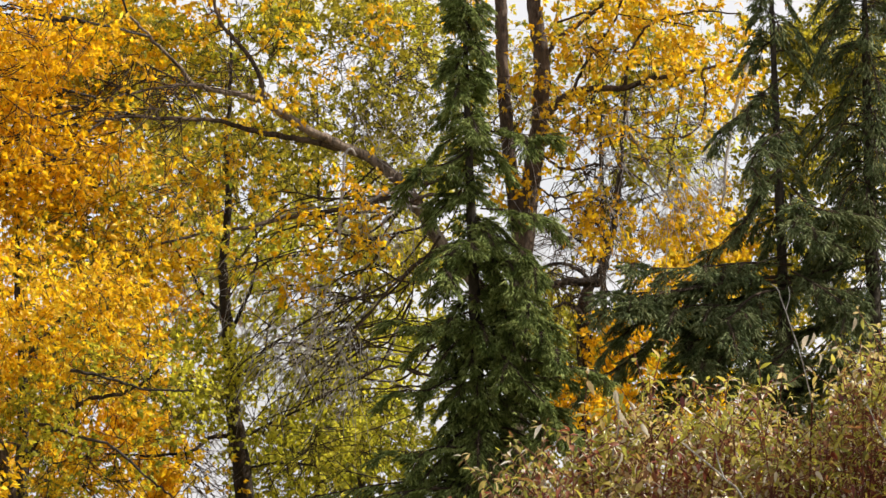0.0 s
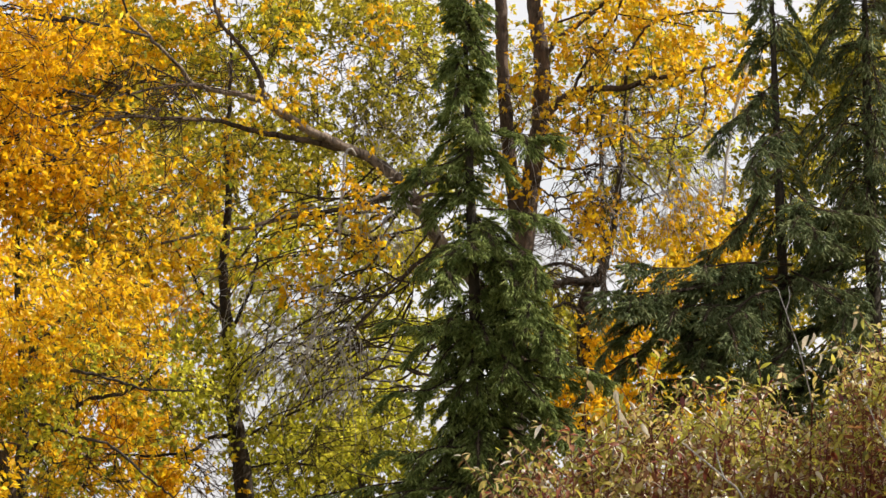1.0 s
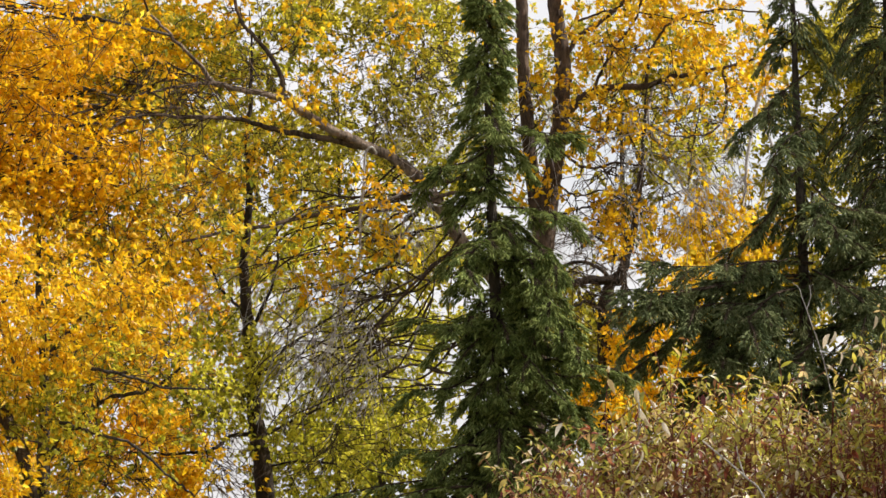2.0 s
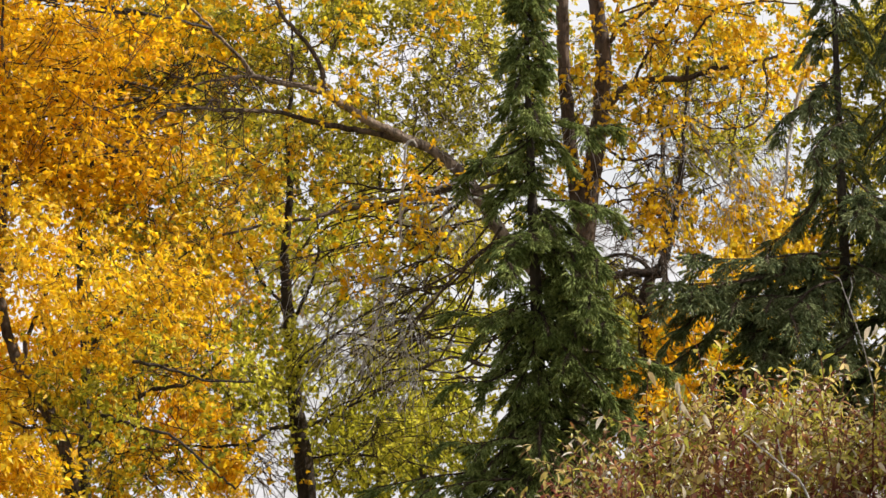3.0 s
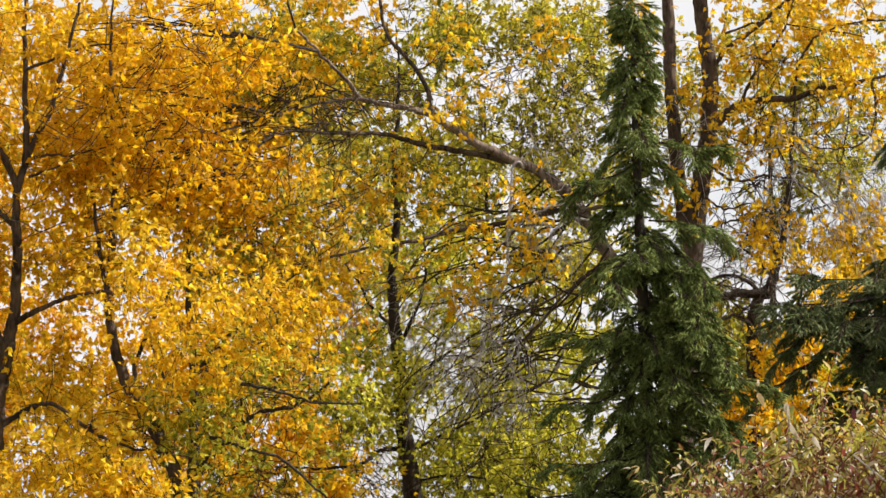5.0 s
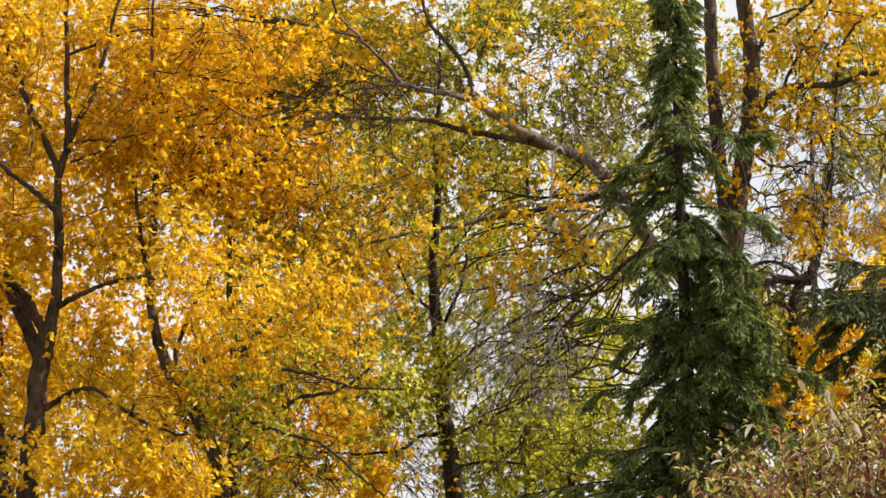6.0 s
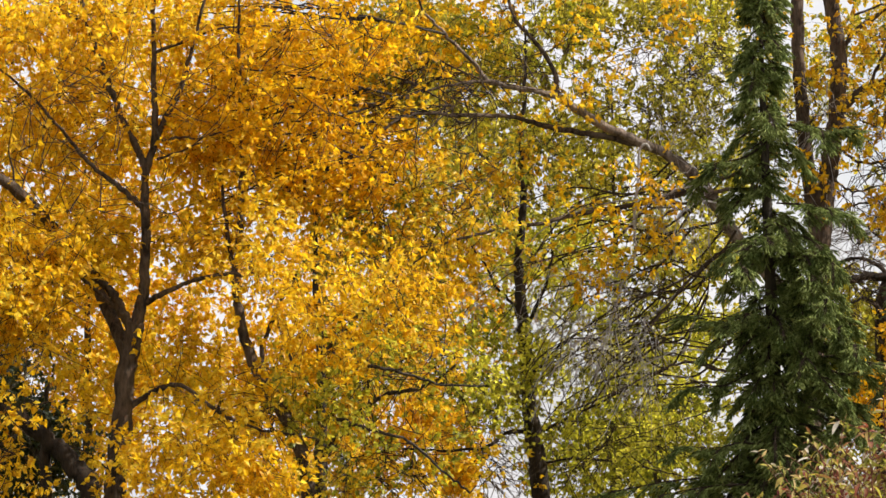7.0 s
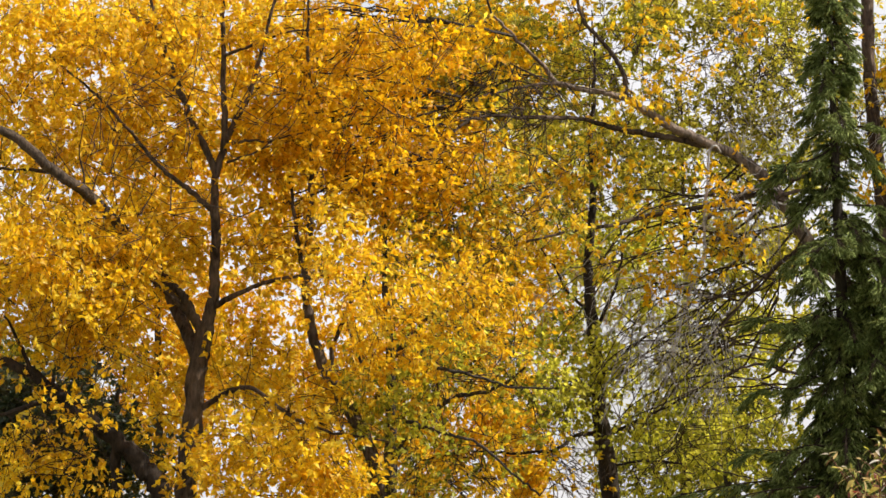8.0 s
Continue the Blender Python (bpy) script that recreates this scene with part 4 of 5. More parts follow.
for box, count, leaves in (
        ((-5.56, 26.50, 6.08, 1.02, 0.90, 0.59), 86, 8), ((-4.55, 27.40, 6.35, 1.00, 0.90, 0.61), 79, 8), ((-3.64, 27.40, 6.23, 0.55, 0.50, 0.61), 26, 8),
        ((-5.77, 26.80, 5.13, 0.65, 0.80, 0.65), 36, 8), ((-4.80, 27.60, 5.40, 0.78, 0.80, 0.61), 61, 8), ((-3.59, 27.60, 5.23, 0.50, 0.50, 0.61), 24, 8),
        ((-5.31, 26.30, 3.92, 1.01, 0.80, 0.64), 108, 8), ((-4.72, 27.60, 4.32, 0.56, 0.60, 0.50), 43, 8), ((-3.42, 27.20, 4.17, 0.60, 0.60, 0.38), 26, 8),
        ((-5.36, 26.60, 3.24, 0.91, 0.60, 0.32), 20, 8), ((-5.70, 27.60, 2.06, 0.67, 0.40, 0.45), 10, 8), ((-4.81, 27.60, 2.74, 0.45, 0.60, 0.61), 11, 8),
        ((-3.81, 27.70, 3.09, 0.50, 0.60, 0.34), 22, 8), ((-3.13, 27.30, 2.73, 0.66, 0.90, 0.44), 26, 8), ((-3.41, 25.60, 2.06, 0.92, 0.70, 0.41), 44, 8),
        ((-2.70, 25.50, 1.84, 0.40, 0.50, 0.34), 16, 8)):
    maple.sprays((*box[:4], box[4] * 1.6, box[5]), int(count * 0.9), 6, leaves)
maple.sprays((-4.73, 26.40, 3.88, 0.29, 0.30, 0.43), 22, 6, 8)
maple.sprays((-4.57, 26.00, 5.08, 1.37, 0.40, 1.21), 40, 3, 0, droop=-0.1, length=0.6, bare="brown", thick=0.010, lean=(0, 0, 0.3))
maple.sprays((-3.32, 26.20, 2.47, 0.90, 0.40, 0.58), 15, 3, 0, droop=0.1, length=0.6, bare="brown", thick=0.010, lean=(0.6, 0, -0.2))
maple.sprays((-5.22, 25.90, 3.41, 0.84, 0.40, 0.63), 18, 3, 0, droop=0.05, length=0.6, bare="brown", thick=0.010, lean=(-0.5, 0, 0))
single_leaves(maple, YELLOW_LEAF, 280, 0.08, 1.6, 7.0)
maple.finish()

leaning = Plant("leaning_tree", (-4.19, 26.80, -0.04), "thick dark trunk leaning away from the maple's foot", "tree", 15, SHADED_BARK, TWIG, YELLOW_LEAF, 0.085)
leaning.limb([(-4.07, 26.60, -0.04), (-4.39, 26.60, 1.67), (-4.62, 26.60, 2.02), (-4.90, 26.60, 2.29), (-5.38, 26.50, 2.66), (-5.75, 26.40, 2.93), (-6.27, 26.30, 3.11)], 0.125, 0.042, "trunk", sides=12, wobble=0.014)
leaning.limb([(-5.38, 26.50, 2.66), (-5.63, 26.40, 2.60), (-5.93, 26.30, 2.49), (-6.23, 26.20, 2.46)], 0.03, 0.015)
leaning.limb([(-4.85, 26.60, 2.24), (-4.88, 26.70, 1.89), (-4.86, 26.80, -0.04)], 0.05, 0.06)
leaning.limb([(-5.63, 26.40, 2.85), (-5.78, 26.30, 3.22), (-5.88, 26.20, 3.43)], 0.025, 0.01)
leaning.sprays((-5.85, 27.20, 2.22, 0.60, 0.40, 0.49), 9, 6, 8)
leaning.sprays((-5.70, 26.00, 2.19, 0.26, 0.20, 0.26), 5, 6, 8)
leaning.sprays((-5.22, 26.00, 2.56, 0.53, 0.25, 0.32), 5, 6, 8)
leaning.sprays((-4.96, 26.10, 1.93, 0.37, 0.20, 0.26), 3, 6, 8)
leaning.sprays((-5.31, 26.20, 2.25, 0.58, 0.30, 0.42), 14, 3, 0, bare="brown", length=0.5, thick=0.012)
leaning.finish()

crook = Plant("crooked_tree", (-2.21, 27.10, -0.04), "crooked bare-trunked tree among golden leaves", "tree", 16, RED_BARK, TWIG, YELLOW_LEAF, 0.078)
crook.limb([(-2.18, 27.10, -0.04), (-2.41, 27.10, 1.96), (-2.75, 27.10, 2.70), (-2.92, 27.10, 2.97), (-3.08, 27.10, 3.47), (-3.11, 27.10, 3.88), (-3.08, 27.10, 4.44), (-3.07, 27.10, 5.22), (-3.12, 27.10, 6.06), (-3.10, 27.10, 6.97)], 0.09, 0.008, "trunk", sides=12)
crook.limb([(-3.09, 27.10, 3.72), (-3.18, 27.10, 4.11), (-3.23, 27.10, 4.44), (-3.29, 27.10, 4.94)], 0.03, 0.015)
crook.limb([(-2.86, 27.10, 2.92), (-2.84, 27.10, 3.22), (-2.68, 27.10, 3.61), (-2.46, 27.10, 4.00)], 0.03, 0.012)
for box, count, leaf in (((-2.65, 26.10, 3.97, 0.60, 1.10, 0.60), 22, YELLOW_LEAF), ((-3.01, 27.00, 4.93, 0.87, 0.80, 0.65), 20, YELLOW_LEAF), ((-2.22, 25.90, 3.38, 0.60, 1.10, 0.65), 22, YELLOW_LEAF),
                         ((-2.84, 27.40, 6.00, 1.33, 0.80, 0.83), 23, YELLOW_LEAF), ((-1.49, 25.90, 3.68, 0.54, 1.10, 0.59), 20, YELLOW_LEAF), ((-2.51, 26.60, 2.81, 0.38, 0.60, 0.38), 10, MIXED_LEAF)):
    crook.sprays(box, count, 6, 8, leaf=leaf)
crook.finish()

birch = Plant("young_tree", (-2.33, 28.00, -0.04), "young tree with dark upright trunk and leaves turning gold", "tree", 17, DARK_BARK, TWIG, MIXED_LEAF, 0.078)
birch.limb([(-2.33, 28.00, -0.04), (-2.35, 28.00, 1.75), (-2.34, 28.00, 2.54), (-2.36, 28.00, 3.22), (-2.42, 28.00, 3.90), (-2.41, 28.00, 4.59), (-2.38, 28.00, 5.28)], 0.085, 0.008, "trunk", sides=12)
birch.limb([(-2.32, 28.00, 2.12), (-2.04, 27.90, 2.48), (-1.72, 27.80, 2.73), (-1.32, 27.70, 2.81), (-0.98, 27.60, 3.03)], 0.04, 0.012)
birch.limb([(-2.36, 28.00, 2.77), (-2.64, 27.90, 3.10), (-2.80, 27.80, 3.55)], 0.025, 0.01)
birch.limb([(-2.36, 28.00, 3.11), (-1.95, 27.80, 3.55), (-1.61, 27.70, 3.88), (-1.27, 27.60, 4.15)], 0.03, 0.01)
for box, count, leaf in (((-1.75, 27.40, 3.02, 0.66, 1.00, 0.39), 18, YELLOW_LEAF), ((-2.12, 27.20, 2.73, 0.44, 0.60, 0.60), 14, GREEN_LEAF), ((-1.44, 27.80, 3.38, 0.62, 1.00, 0.56), 22, YELLOW_LEAF),
                         ((-2.23, 27.20, 1.96, 0.49, 0.60, 0.33), 10, MIXED_LEAF), ((-1.68, 27.20, 1.97, 0.66, 0.80, 0.33), 12, YELLOW_LEAF), ((-1.96, 27.80, 4.23, 0.73, 1.00, 0.51), 20, MIXED_LEAF),
                         ((-1.17, 27.80, 4.85, 0.79, 1.00, 0.62), 20, MIXED_LEAF)):
    birch.sprays(box, count, 6, 7, leaf=leaf)
for box, count in (((-1.75, 26.60, 3.25, 0.50, 0.50, 0.35), 11), ((-0.85, 27.20, 2.85, 0.45, 0.50, 0.30), 16), ((-1.50, 26.80, 2.20, 0.60, 0.50, 0.30), 9), ((-2.30, 26.70, 2.60, 0.45, 0.40, 0.30), 7)):
    birch.sprays(box, count, 6, 7, leaf=GREEN_LEAF, size=0.9)
birch.limb([(-2.36, 28.00, 3.22), (-2.10, 27.00, 3.08), (-1.81, 26.40, 2.97), (-1.39, 26.40, 2.88), (-1.12, 26.40, 2.79), (-0.65, 26.40, 2.77)], 0.026, 0.009)
birch.limb([(-2.34, 28.00, 2.54), (-2.05, 26.90, 2.46), (-1.76, 26.40, 2.36), (-1.39, 26.40, 2.25), (-1.07, 26.40, 1.98), (-0.80, 26.40, 1.77)], 0.024, 0.009)
birch.sprays((-1.67, 27.00, 3.05, 0.93, 0.40, 0.93), 32, 3, 0, droop=0.05, length=0.6, bare="brown", thick=0.011)
birch.sprays((-1.45, 27.00, 1.97, 0.93, 0.40, 0.33), 16, 4, 0, droop=0.15, length=0.45, bare="brown", thick=0.010, lean=(0.7, 0, 0))
birch.finish()

# ---- spruces ----
spruce = Spruce("spruce", (2.22, 28.00, -0.34), 7.6, 0.11, "narrow dark green spruce with drooping boughs", 21, NEEDLE, lean=(-0.15, 0), group="spruces")
spruce.whorls(1.2, 7.1, 0.40, 6, 0.70, 0.14, droop=0.45, upturn=0.05, shoots=56, jitter=0.5, skip=0.05, hang=0.4, broad=1.3)
spruce.whorls(0.9, 2.5, 0.20, 8, 0.78, 0.66, droop=0.40, upturn=0.0, shoots=40, jitter=0.35, hang=0.6, broad=1.2)
spruce.whorls(1.0, 3.6, 0.19, 7, 0.36, 0.30, droop=0.55, shoots=30, jitter=0.4, hang=0.7, broad=1.2)
spruce.whorls(1.3, 6.8, 0.24, 6, 0.27, 0.08, droop=0.4, shoots=24, jitter=0.4, hang=0.6)
for pts in (
        [(2.27, 28.00, 3.14), (2.65, 27.80, 3.14), (3.02, 27.60, 3.07), (3.29, 27.50, 3.04)], [(2.21, 28.00, 1.84), (1.78, 27.50, 1.87), (1.38, 27.30, 1.83), (0.99, 27.20, 1.75)], [(2.21, 28.00, 1.96), (1.69, 27.80, 1.95), (1.12, 27.70, 1.90), (0.56, 27.60, 1.79)],
        [(2.21, 28.00, 3.03), (1.91, 27.80, 2.96), (1.68, 27.70, 2.85), (1.42, 27.60, 2.84)], [(2.21, 28.00, 5.46), (2.43, 27.90, 5.47), (2.65, 27.80, 5.42), (2.84, 27.70, 5.41)],
        [(2.21, 28.00, 4.69), (2.43, 27.90, 4.67), (2.65, 27.80, 4.62), (2.80, 27.70, 4.60)], [(2.21, 28.00, 3.69), (1.91, 27.80, 3.56), (1.67, 27.60, 3.46), (1.45, 27.50, 3.49)],
        [(2.21, 28.00, 2.58), (2.58, 27.70, 2.68), (2.79, 27.60, 2.62), (2.95, 27.50, 2.53)], [(2.21, 28.00, 5.38), (1.92, 27.90, 5.16), (1.63, 27.80, 5.06), (1.46, 27.80, 4.96)],
        [(2.21, 28.00, 2.24), (1.84, 27.60, 2.28), (1.61, 27.50, 2.23), (1.42, 27.40, 2.22)],
        [(2.21, 28.00, 4.40), (2.42, 27.80, 4.35), (2.60, 27.60, 4.22), (2.73, 27.50, 4.04)], [(2.21, 28.00, 4.23), (2.40, 27.60, 4.08), (2.53, 27.40, 3.89), (2.66, 27.30, 3.66)],
        [(2.21, 28.00, 3.94), (2.48, 27.80, 3.81), (2.68, 27.60, 3.63), (2.80, 27.50, 3.40)], [(2.21, 28.00, 3.60), (2.47, 27.70, 3.47), (2.73, 27.50, 3.34), (2.94, 27.40, 3.23)],
        [(2.21, 28.00, 3.37), (2.45, 27.50, 3.12), (2.60, 27.30, 2.89), (2.75, 27.20, 2.72)], [(2.21, 28.00, 4.40), (2.01, 27.60, 4.30), (1.88, 27.40, 4.17), (1.79, 27.30, 3.99)]):
    spruce.branched_bough(pts, 3, 0.3)
# lit boughs on the sunny side
for k in range(7):
    foot = spruce.at(2.6 + 0.27 * k)
    r = 0.95 - 0.06 * k + spruce.rng.uniform(-0.12, 0.12)
    d = np.array([0.86, -0.5 + spruce.rng.uniform(-0.25, 0.25), 0])
    spruce.branched_bough([foot, foot + d * r * 0.4, foot + d * r * 0.75 + (0, 0, -0.18 * r), foot + d * r + (0, 0, -0.22 * r)], 3, 0.3)
# hanging curtains under the lit boughs
for k in range(8):
    foot = spruce.at(3.1 + 0.2 * k)
    r = 0.62 - 0.03 * k + spruce.rng.uniform(-0.1, 0.1)
    d = np.array([0.8, -0.6 + spruce.rng.uniform(-0.3, 0.4), 0])
    spruce.bough([foot, foot + d * r * 0.5, foot + d * r + (0, 0, -0.12)], spread=0.34, shoots=40, hang=2.6)
# it is a slightly smaller tree that stands some way before the others
spruce.root.matrix_world = Matrix.Translation(EYE) @ Matrix.Scale(0.86, 4) @ Matrix.Translation(-Vector(EYE)) @ spruce.root.matrix_world

side_spruce = Spruce("spruce", (5.04, 26.50, -0.04), 7.7, 0.085, "tall thin spruce with sparse blue-green boughs", 22, BLUE_NEEDLE, lean=(-0.1, 0), group="spruces")
side_spruce.whorls(2.6, 7.5, 0.27, 5, 0.34, 0.22, droop=0.8, upturn=0.15, shoots=30, skip=0.42, jitter=0.5, hang=0.7, broad=1.1)
for pts in (
        [(5.07, 26.50, 5.86), (4.81, 26.40, 5.65), (4.63, 26.30, 5.47), (4.42, 26.30, 5.32)], [(5.08, 26.50, 4.98), (4.84, 26.30, 4.79), (4.60, 26.20, 4.40), (4.27, 26.10, 4.09)],
        [(5.09, 26.50, 4.00), (4.60, 26.20, 3.99), (4.02, 26.00, 3.92), (3.41, 25.80, 3.91)], [(5.09, 26.50, 3.83), (4.47, 26.10, 3.80), (3.83, 25.80, 3.69), (3.22, 25.60, 3.64)],
        [(5.08, 26.50, 3.62), (4.56, 26.00, 3.55), (4.15, 25.80, 3.56), (3.82, 25.70, 3.52)], [(5.08, 26.50, 3.51), (4.36, 26.10, 3.47), (3.79, 25.90, 3.30), (3.25, 25.80, 2.92)],
        [(5.08, 26.50, 3.29), (4.61, 26.00, 3.26), (4.36, 25.80, 3.14), (4.08, 25.70, 3.03)], [(5.10, 26.50, 4.76), (5.16, 26.00, 4.54), (5.33, 25.80, 4.44), (5.58, 25.70, 4.41)],
        [(5.10, 26.50, 4.68), (5.00, 26.00, 4.49), (5.05, 25.70, 4.35), (5.13, 25.60, 4.26)],
        [(5.09, 26.50, 4.11), (4.70, 26.20, 3.97), (4.40, 26.00, 3.73), (4.11, 25.90, 3.51)], [(5.08, 26.50, 3.72), (4.65, 26.20, 3.59), (4.29, 26.00, 3.31), (3.93, 25.80, 3.19)],
        [(5.08, 26.50, 3.78), (4.65, 25.90, 3.67), (4.43, 25.60, 3.52), (4.27, 25.40, 3.35)], [(5.08, 26.50, 3.29), (4.98, 26.00, 3.20), (4.76, 25.70, 3.03), (4.57, 25.50, 2.91)],
        [(5.09, 26.50, 3.94), (5.20, 26.00, 3.79), (5.36, 25.70, 3.61), (5.44, 25.60, 3.44)], [(5.10, 26.50, 5.31), (4.86, 26.10, 5.20), (4.66, 25.90, 5.01), (4.56, 25.80, 4.84)]):
    if pts[0][2] < 4.1:
        side_spruce.branched_bough(pts)
    else:
        side_spruce.branched_bough(pts, 3, 0.25)

edge_spruce = Spruce("spruce", (5.93, 26.80, -0.04), 7.9, 0.11, "dense dark spruce with grey-green shoots", 23, BLUE_NEEDLE, group="spruces")
edge_spruce.whorls(2.4, 7.7, 0.34, 6, 0.55, 0.34, droop=0.6, upturn=0.15, shoots=26, jitter=0.5, skip=0.15, hang=0.7, broad=1.2)
edge_spruce.whorls(4.3, 7.8, 0.27, 6, 0.58, 0.42, droop=0.7, shoots=30, jitter=0.45, skip=0.05, hang=0.8, broad=1.3)
edge_spruce.whorls(2.3, 4.7, 0.42, 5, 0.75, 0.6, droop=0.5, shoots=26, skip=0.15, hang=0.6, broad=1.2)

for pts in ([(5.09, 26.50, 3.83), (4.45, 26.00, 3.79), (3.76, 25.70, 3.65), (3.13, 25.50, 3.49)], [(5.09, 26.50, 3.89), (4.24, 26.00, 3.79), (3.66, 25.70, 3.55), (3.34, 25.50, 3.25)]):
    side_spruce.branched_bough(pts, 6, 0.34)

# low boughs that hang over the shrub
for tree, count, lo, hi, reach, way in ((side_spruce, 6, 2.9, 4.0, 1.3, -1.0), (edge_spruce, 7, 3.0, 4.6, 0.8, -0.7)):
    for k in range(count):
        foot = tree.at(lo + (hi - lo) * k / (count - 1))
        d = unit(np.array([way, tree.rng.uniform(-0.9, 0.1), 0]))
        r = reach * tree.rng.uniform(0.45, 1.15)
        tree.branched_bough([foot, foot + d * r * 0.5 + (0, 0, -0.03), foot + d * r * 0.8 + (0, 0, -0.16 * r), foot + d * r + (0, 0, -0.22 * r)], 4, 0.32)

# ---- shrub ----
def dogwood():
    """A wide shrub: canes from the ground, side twigs with leaves in opposite pairs, each leaf arched along its midrib."""
    rng = np.random.default_rng(31)
    root = tagged(new("dogwood_shrub"), "wide dogwood shrub with red stems and green and dark red leaves", "shrub")
    root.location = (1.90, 11.10, -0.04)
    bpy.context.view_layer.update()
    top_x = (0.70, 0.98, 1.11, 1.20, 1.38, 1.54, 1.76, 1.94, 2.14, 2.27, 2.47, 2.75, 3.10)
    top_z = (1.35, 1.70, 1.87, 1.95, 2.04, 2.11, 2.16, 2.12, 2.10, 2.22, 2.34, 2.42, 2.30)
    fine, spots = Pile(), []

    def leaves_on(line, pairs, size, first):
        """Opposite pairs along a twig, each pair turned a quarter from the last, and a tuft at the tip."""
        n = len(line) - 1
        go = unit(line[-1] - line[0])
        side = unit(np.cross(go, rng.normal(size=3)))
        for k in range(pairs):
            q = first + (1 - first) * (k + 0.5) / pairs
            at = line[int(q * n)] * (1 - (q * n) % 1) + line[min(n, int(q * n) + 1)] * ((q * n) % 1)
            side = unit(np.cross(go, side) + rng.normal(0, 0.15, 3))
            for sign in (-1, 1):
                if rng.random() < 0.12:
                    continue
                way = unit(side * sign + go * rng.uniform(0.1, 0.8) + np.array([0, 0, rng.normal(-0.25, 0.3)]))
                spots.append((at, way, np.array([0, 0, 1.0]) + rng.normal(0, 0.35, 3), size * rng.choice((0.6, 0.8, 1.0, 1.3)) * rng.uniform(0.85, 1.15)))
        for k in range(2):
            spots.append((line[-1], unit(go + rng.normal(0, 0.6, 3)), np.array([0, 0, 1.0]) + rng.normal(0, 0.4, 3), size * rng.uniform(0.5, 0.9)))

    for i in range(210):
        x = 0.85 + 2.15 * (i + rng.random()) / 210
        y = 11.1 + rng.uniform(-0.65, 0.65)
        roof = np.interp(x, top_x, top_z)
        high = roof * (0.985 - 0.30 * rng.random() ** 1.3) + rng.normal(0, 0.03)
        tip = np.array([x + rng.normal(0, 0.12), y + rng.normal(0, 0.12), high])
        foot = np.array([1.9 + (x - 1.9) * 0.8, 11.1 + (y - 11.1) * 0.6, -0.04])
        cane = spline([foot, foot * 0.55 + tip * 0.45 + rng.normal(0, 0.05, 3), foot * 0.2 + tip * 0.8 + rng.normal(0, 0.04, 3), tip], 6)
        v, f = tube(cane, np.linspace(0.0065, 0.0017, len(cane)), 6)
        part("stem", raw_mesh("stem", v, f, RED_TWIG, True), root)
        leaves_on(cane, 8, 0.045, 0.76)
        for k in range(13):
            q = rng.uniform(0.52, 0.96)
            a = cane[int(q * (len(cane) - 1))]
            go = unit(np.array([rng.normal(0, 0.8), rng.normal(-0.15, 0.8), rng.uniform(0.25, 0.9)]))
            ln = rng.uniform(0.14, 0.34) * (1.25 - 0.5 * q)
            b = a + go * ln + np.array([0, 0, 0.02])
            twig = np.array([a, a + go * ln * 0.5 + rng.normal(0, 0.01, 3), b])
            fine.add(*tube(twig, (0.0032, 0.0024, 0.0014), 3))
            leaves_on(twig, 5, 0.040, 0.15)

    # leaves: red ones in patches, most of them low; dry ones here and there, some added as pale glints
    at, way, up, size = (np.array(c) for c in zip(*spots))
    blot = np.array([noise.noise(Vector(p) * 4.1) for p in at])
    red = blot * 0.9 + rng.normal(0, 0.22, len(at)) + (1.90 - at[:, 2]) * 0.9 > 0.25
    dry = rng.random(len(at)) < 0.10
    kind = np.where(dry, 2, np.where(red, 1, 0))
    mats = (SHRUB_LEAF, RED_SHRUB_LEAF, DRY_LEAF)
    # one leaf: midrib of five points that bends down, two rims lifted beside it
    s = np.array([0.0, 0.25, 0.52, 0.78, 1.0])
    wide = np.array([0.0, 0.15, 0.19, 0.115, 0.0])
    bend = -0.30 * s ** 2

    def leaf_shape(curl):
        rib = np.stack([0 * s, s, bend * curl], -1)
        left = np.stack([-wide, s, bend * curl + 0.30 * wide], -1)[1:4]
        right = np.stack([wide, s, bend * curl + 0.30 * wide], -1)[1:4]
        faces = []
        for rim, flip in ((5, False), (8, True)):
            strip = [(0, 1, rim), (1, 2, rim + 1), (1, rim + 1, rim), (2, 3, rim + 2), (2, rim + 2, rim + 1), (3, 4, rim + 2)]
            faces += [t[::-1] if flip else t for t in strip]
        return np.vstack([rib, left, right]), np.array(faces)

    shapes = [leaf_shape(c) for c in (0.6, 1.5, 2.4)]
    side = unit(np.cross(way, up))
    lift = np.cross(side, way)
    near = np.argsort(at[:, 1])[:290]
    single = np.zeros(len(at), bool)
    single[near] = True
    meshes = {(k, j): raw_mesh("leaf", *shapes[j], mats[k], True) for k in range(3) for j in range(3)}
    inv = root.matrix_world.inverted()
    for i in near:
        ob = new("leaf", meshes[(int(kind[i]), int(i) % 3)])
        ob.parent, ob.matrix_parent_inverse = root, inv
        turn = Matrix((side[i], way[i], lift[i])).transposed()
        ob.matrix_basis = Matrix.Translation(at[i]) @ turn.to_4x4() @ Matrix.Scale(float(size[i]), 4)
    for k, label in enumerate(("green and yellow-green leaves", "dark red turning leaves", "pale dry curled leaves, some added as glints")):
        pile = Pile()
        for j in range(3):
            m = (kind == k) & ~single & (np.arange(len(at)) % 3 == j)
            v, f = shapes[j]
            w = at[m][:, None, :] + size[m][:, None, None] * (v[None, :, 0:1] * side[m][:, None, :] + v[None, :, 1:2] * way[m][:, None, :] + v[None, :, 2:3] * lift[m][:, None, :])
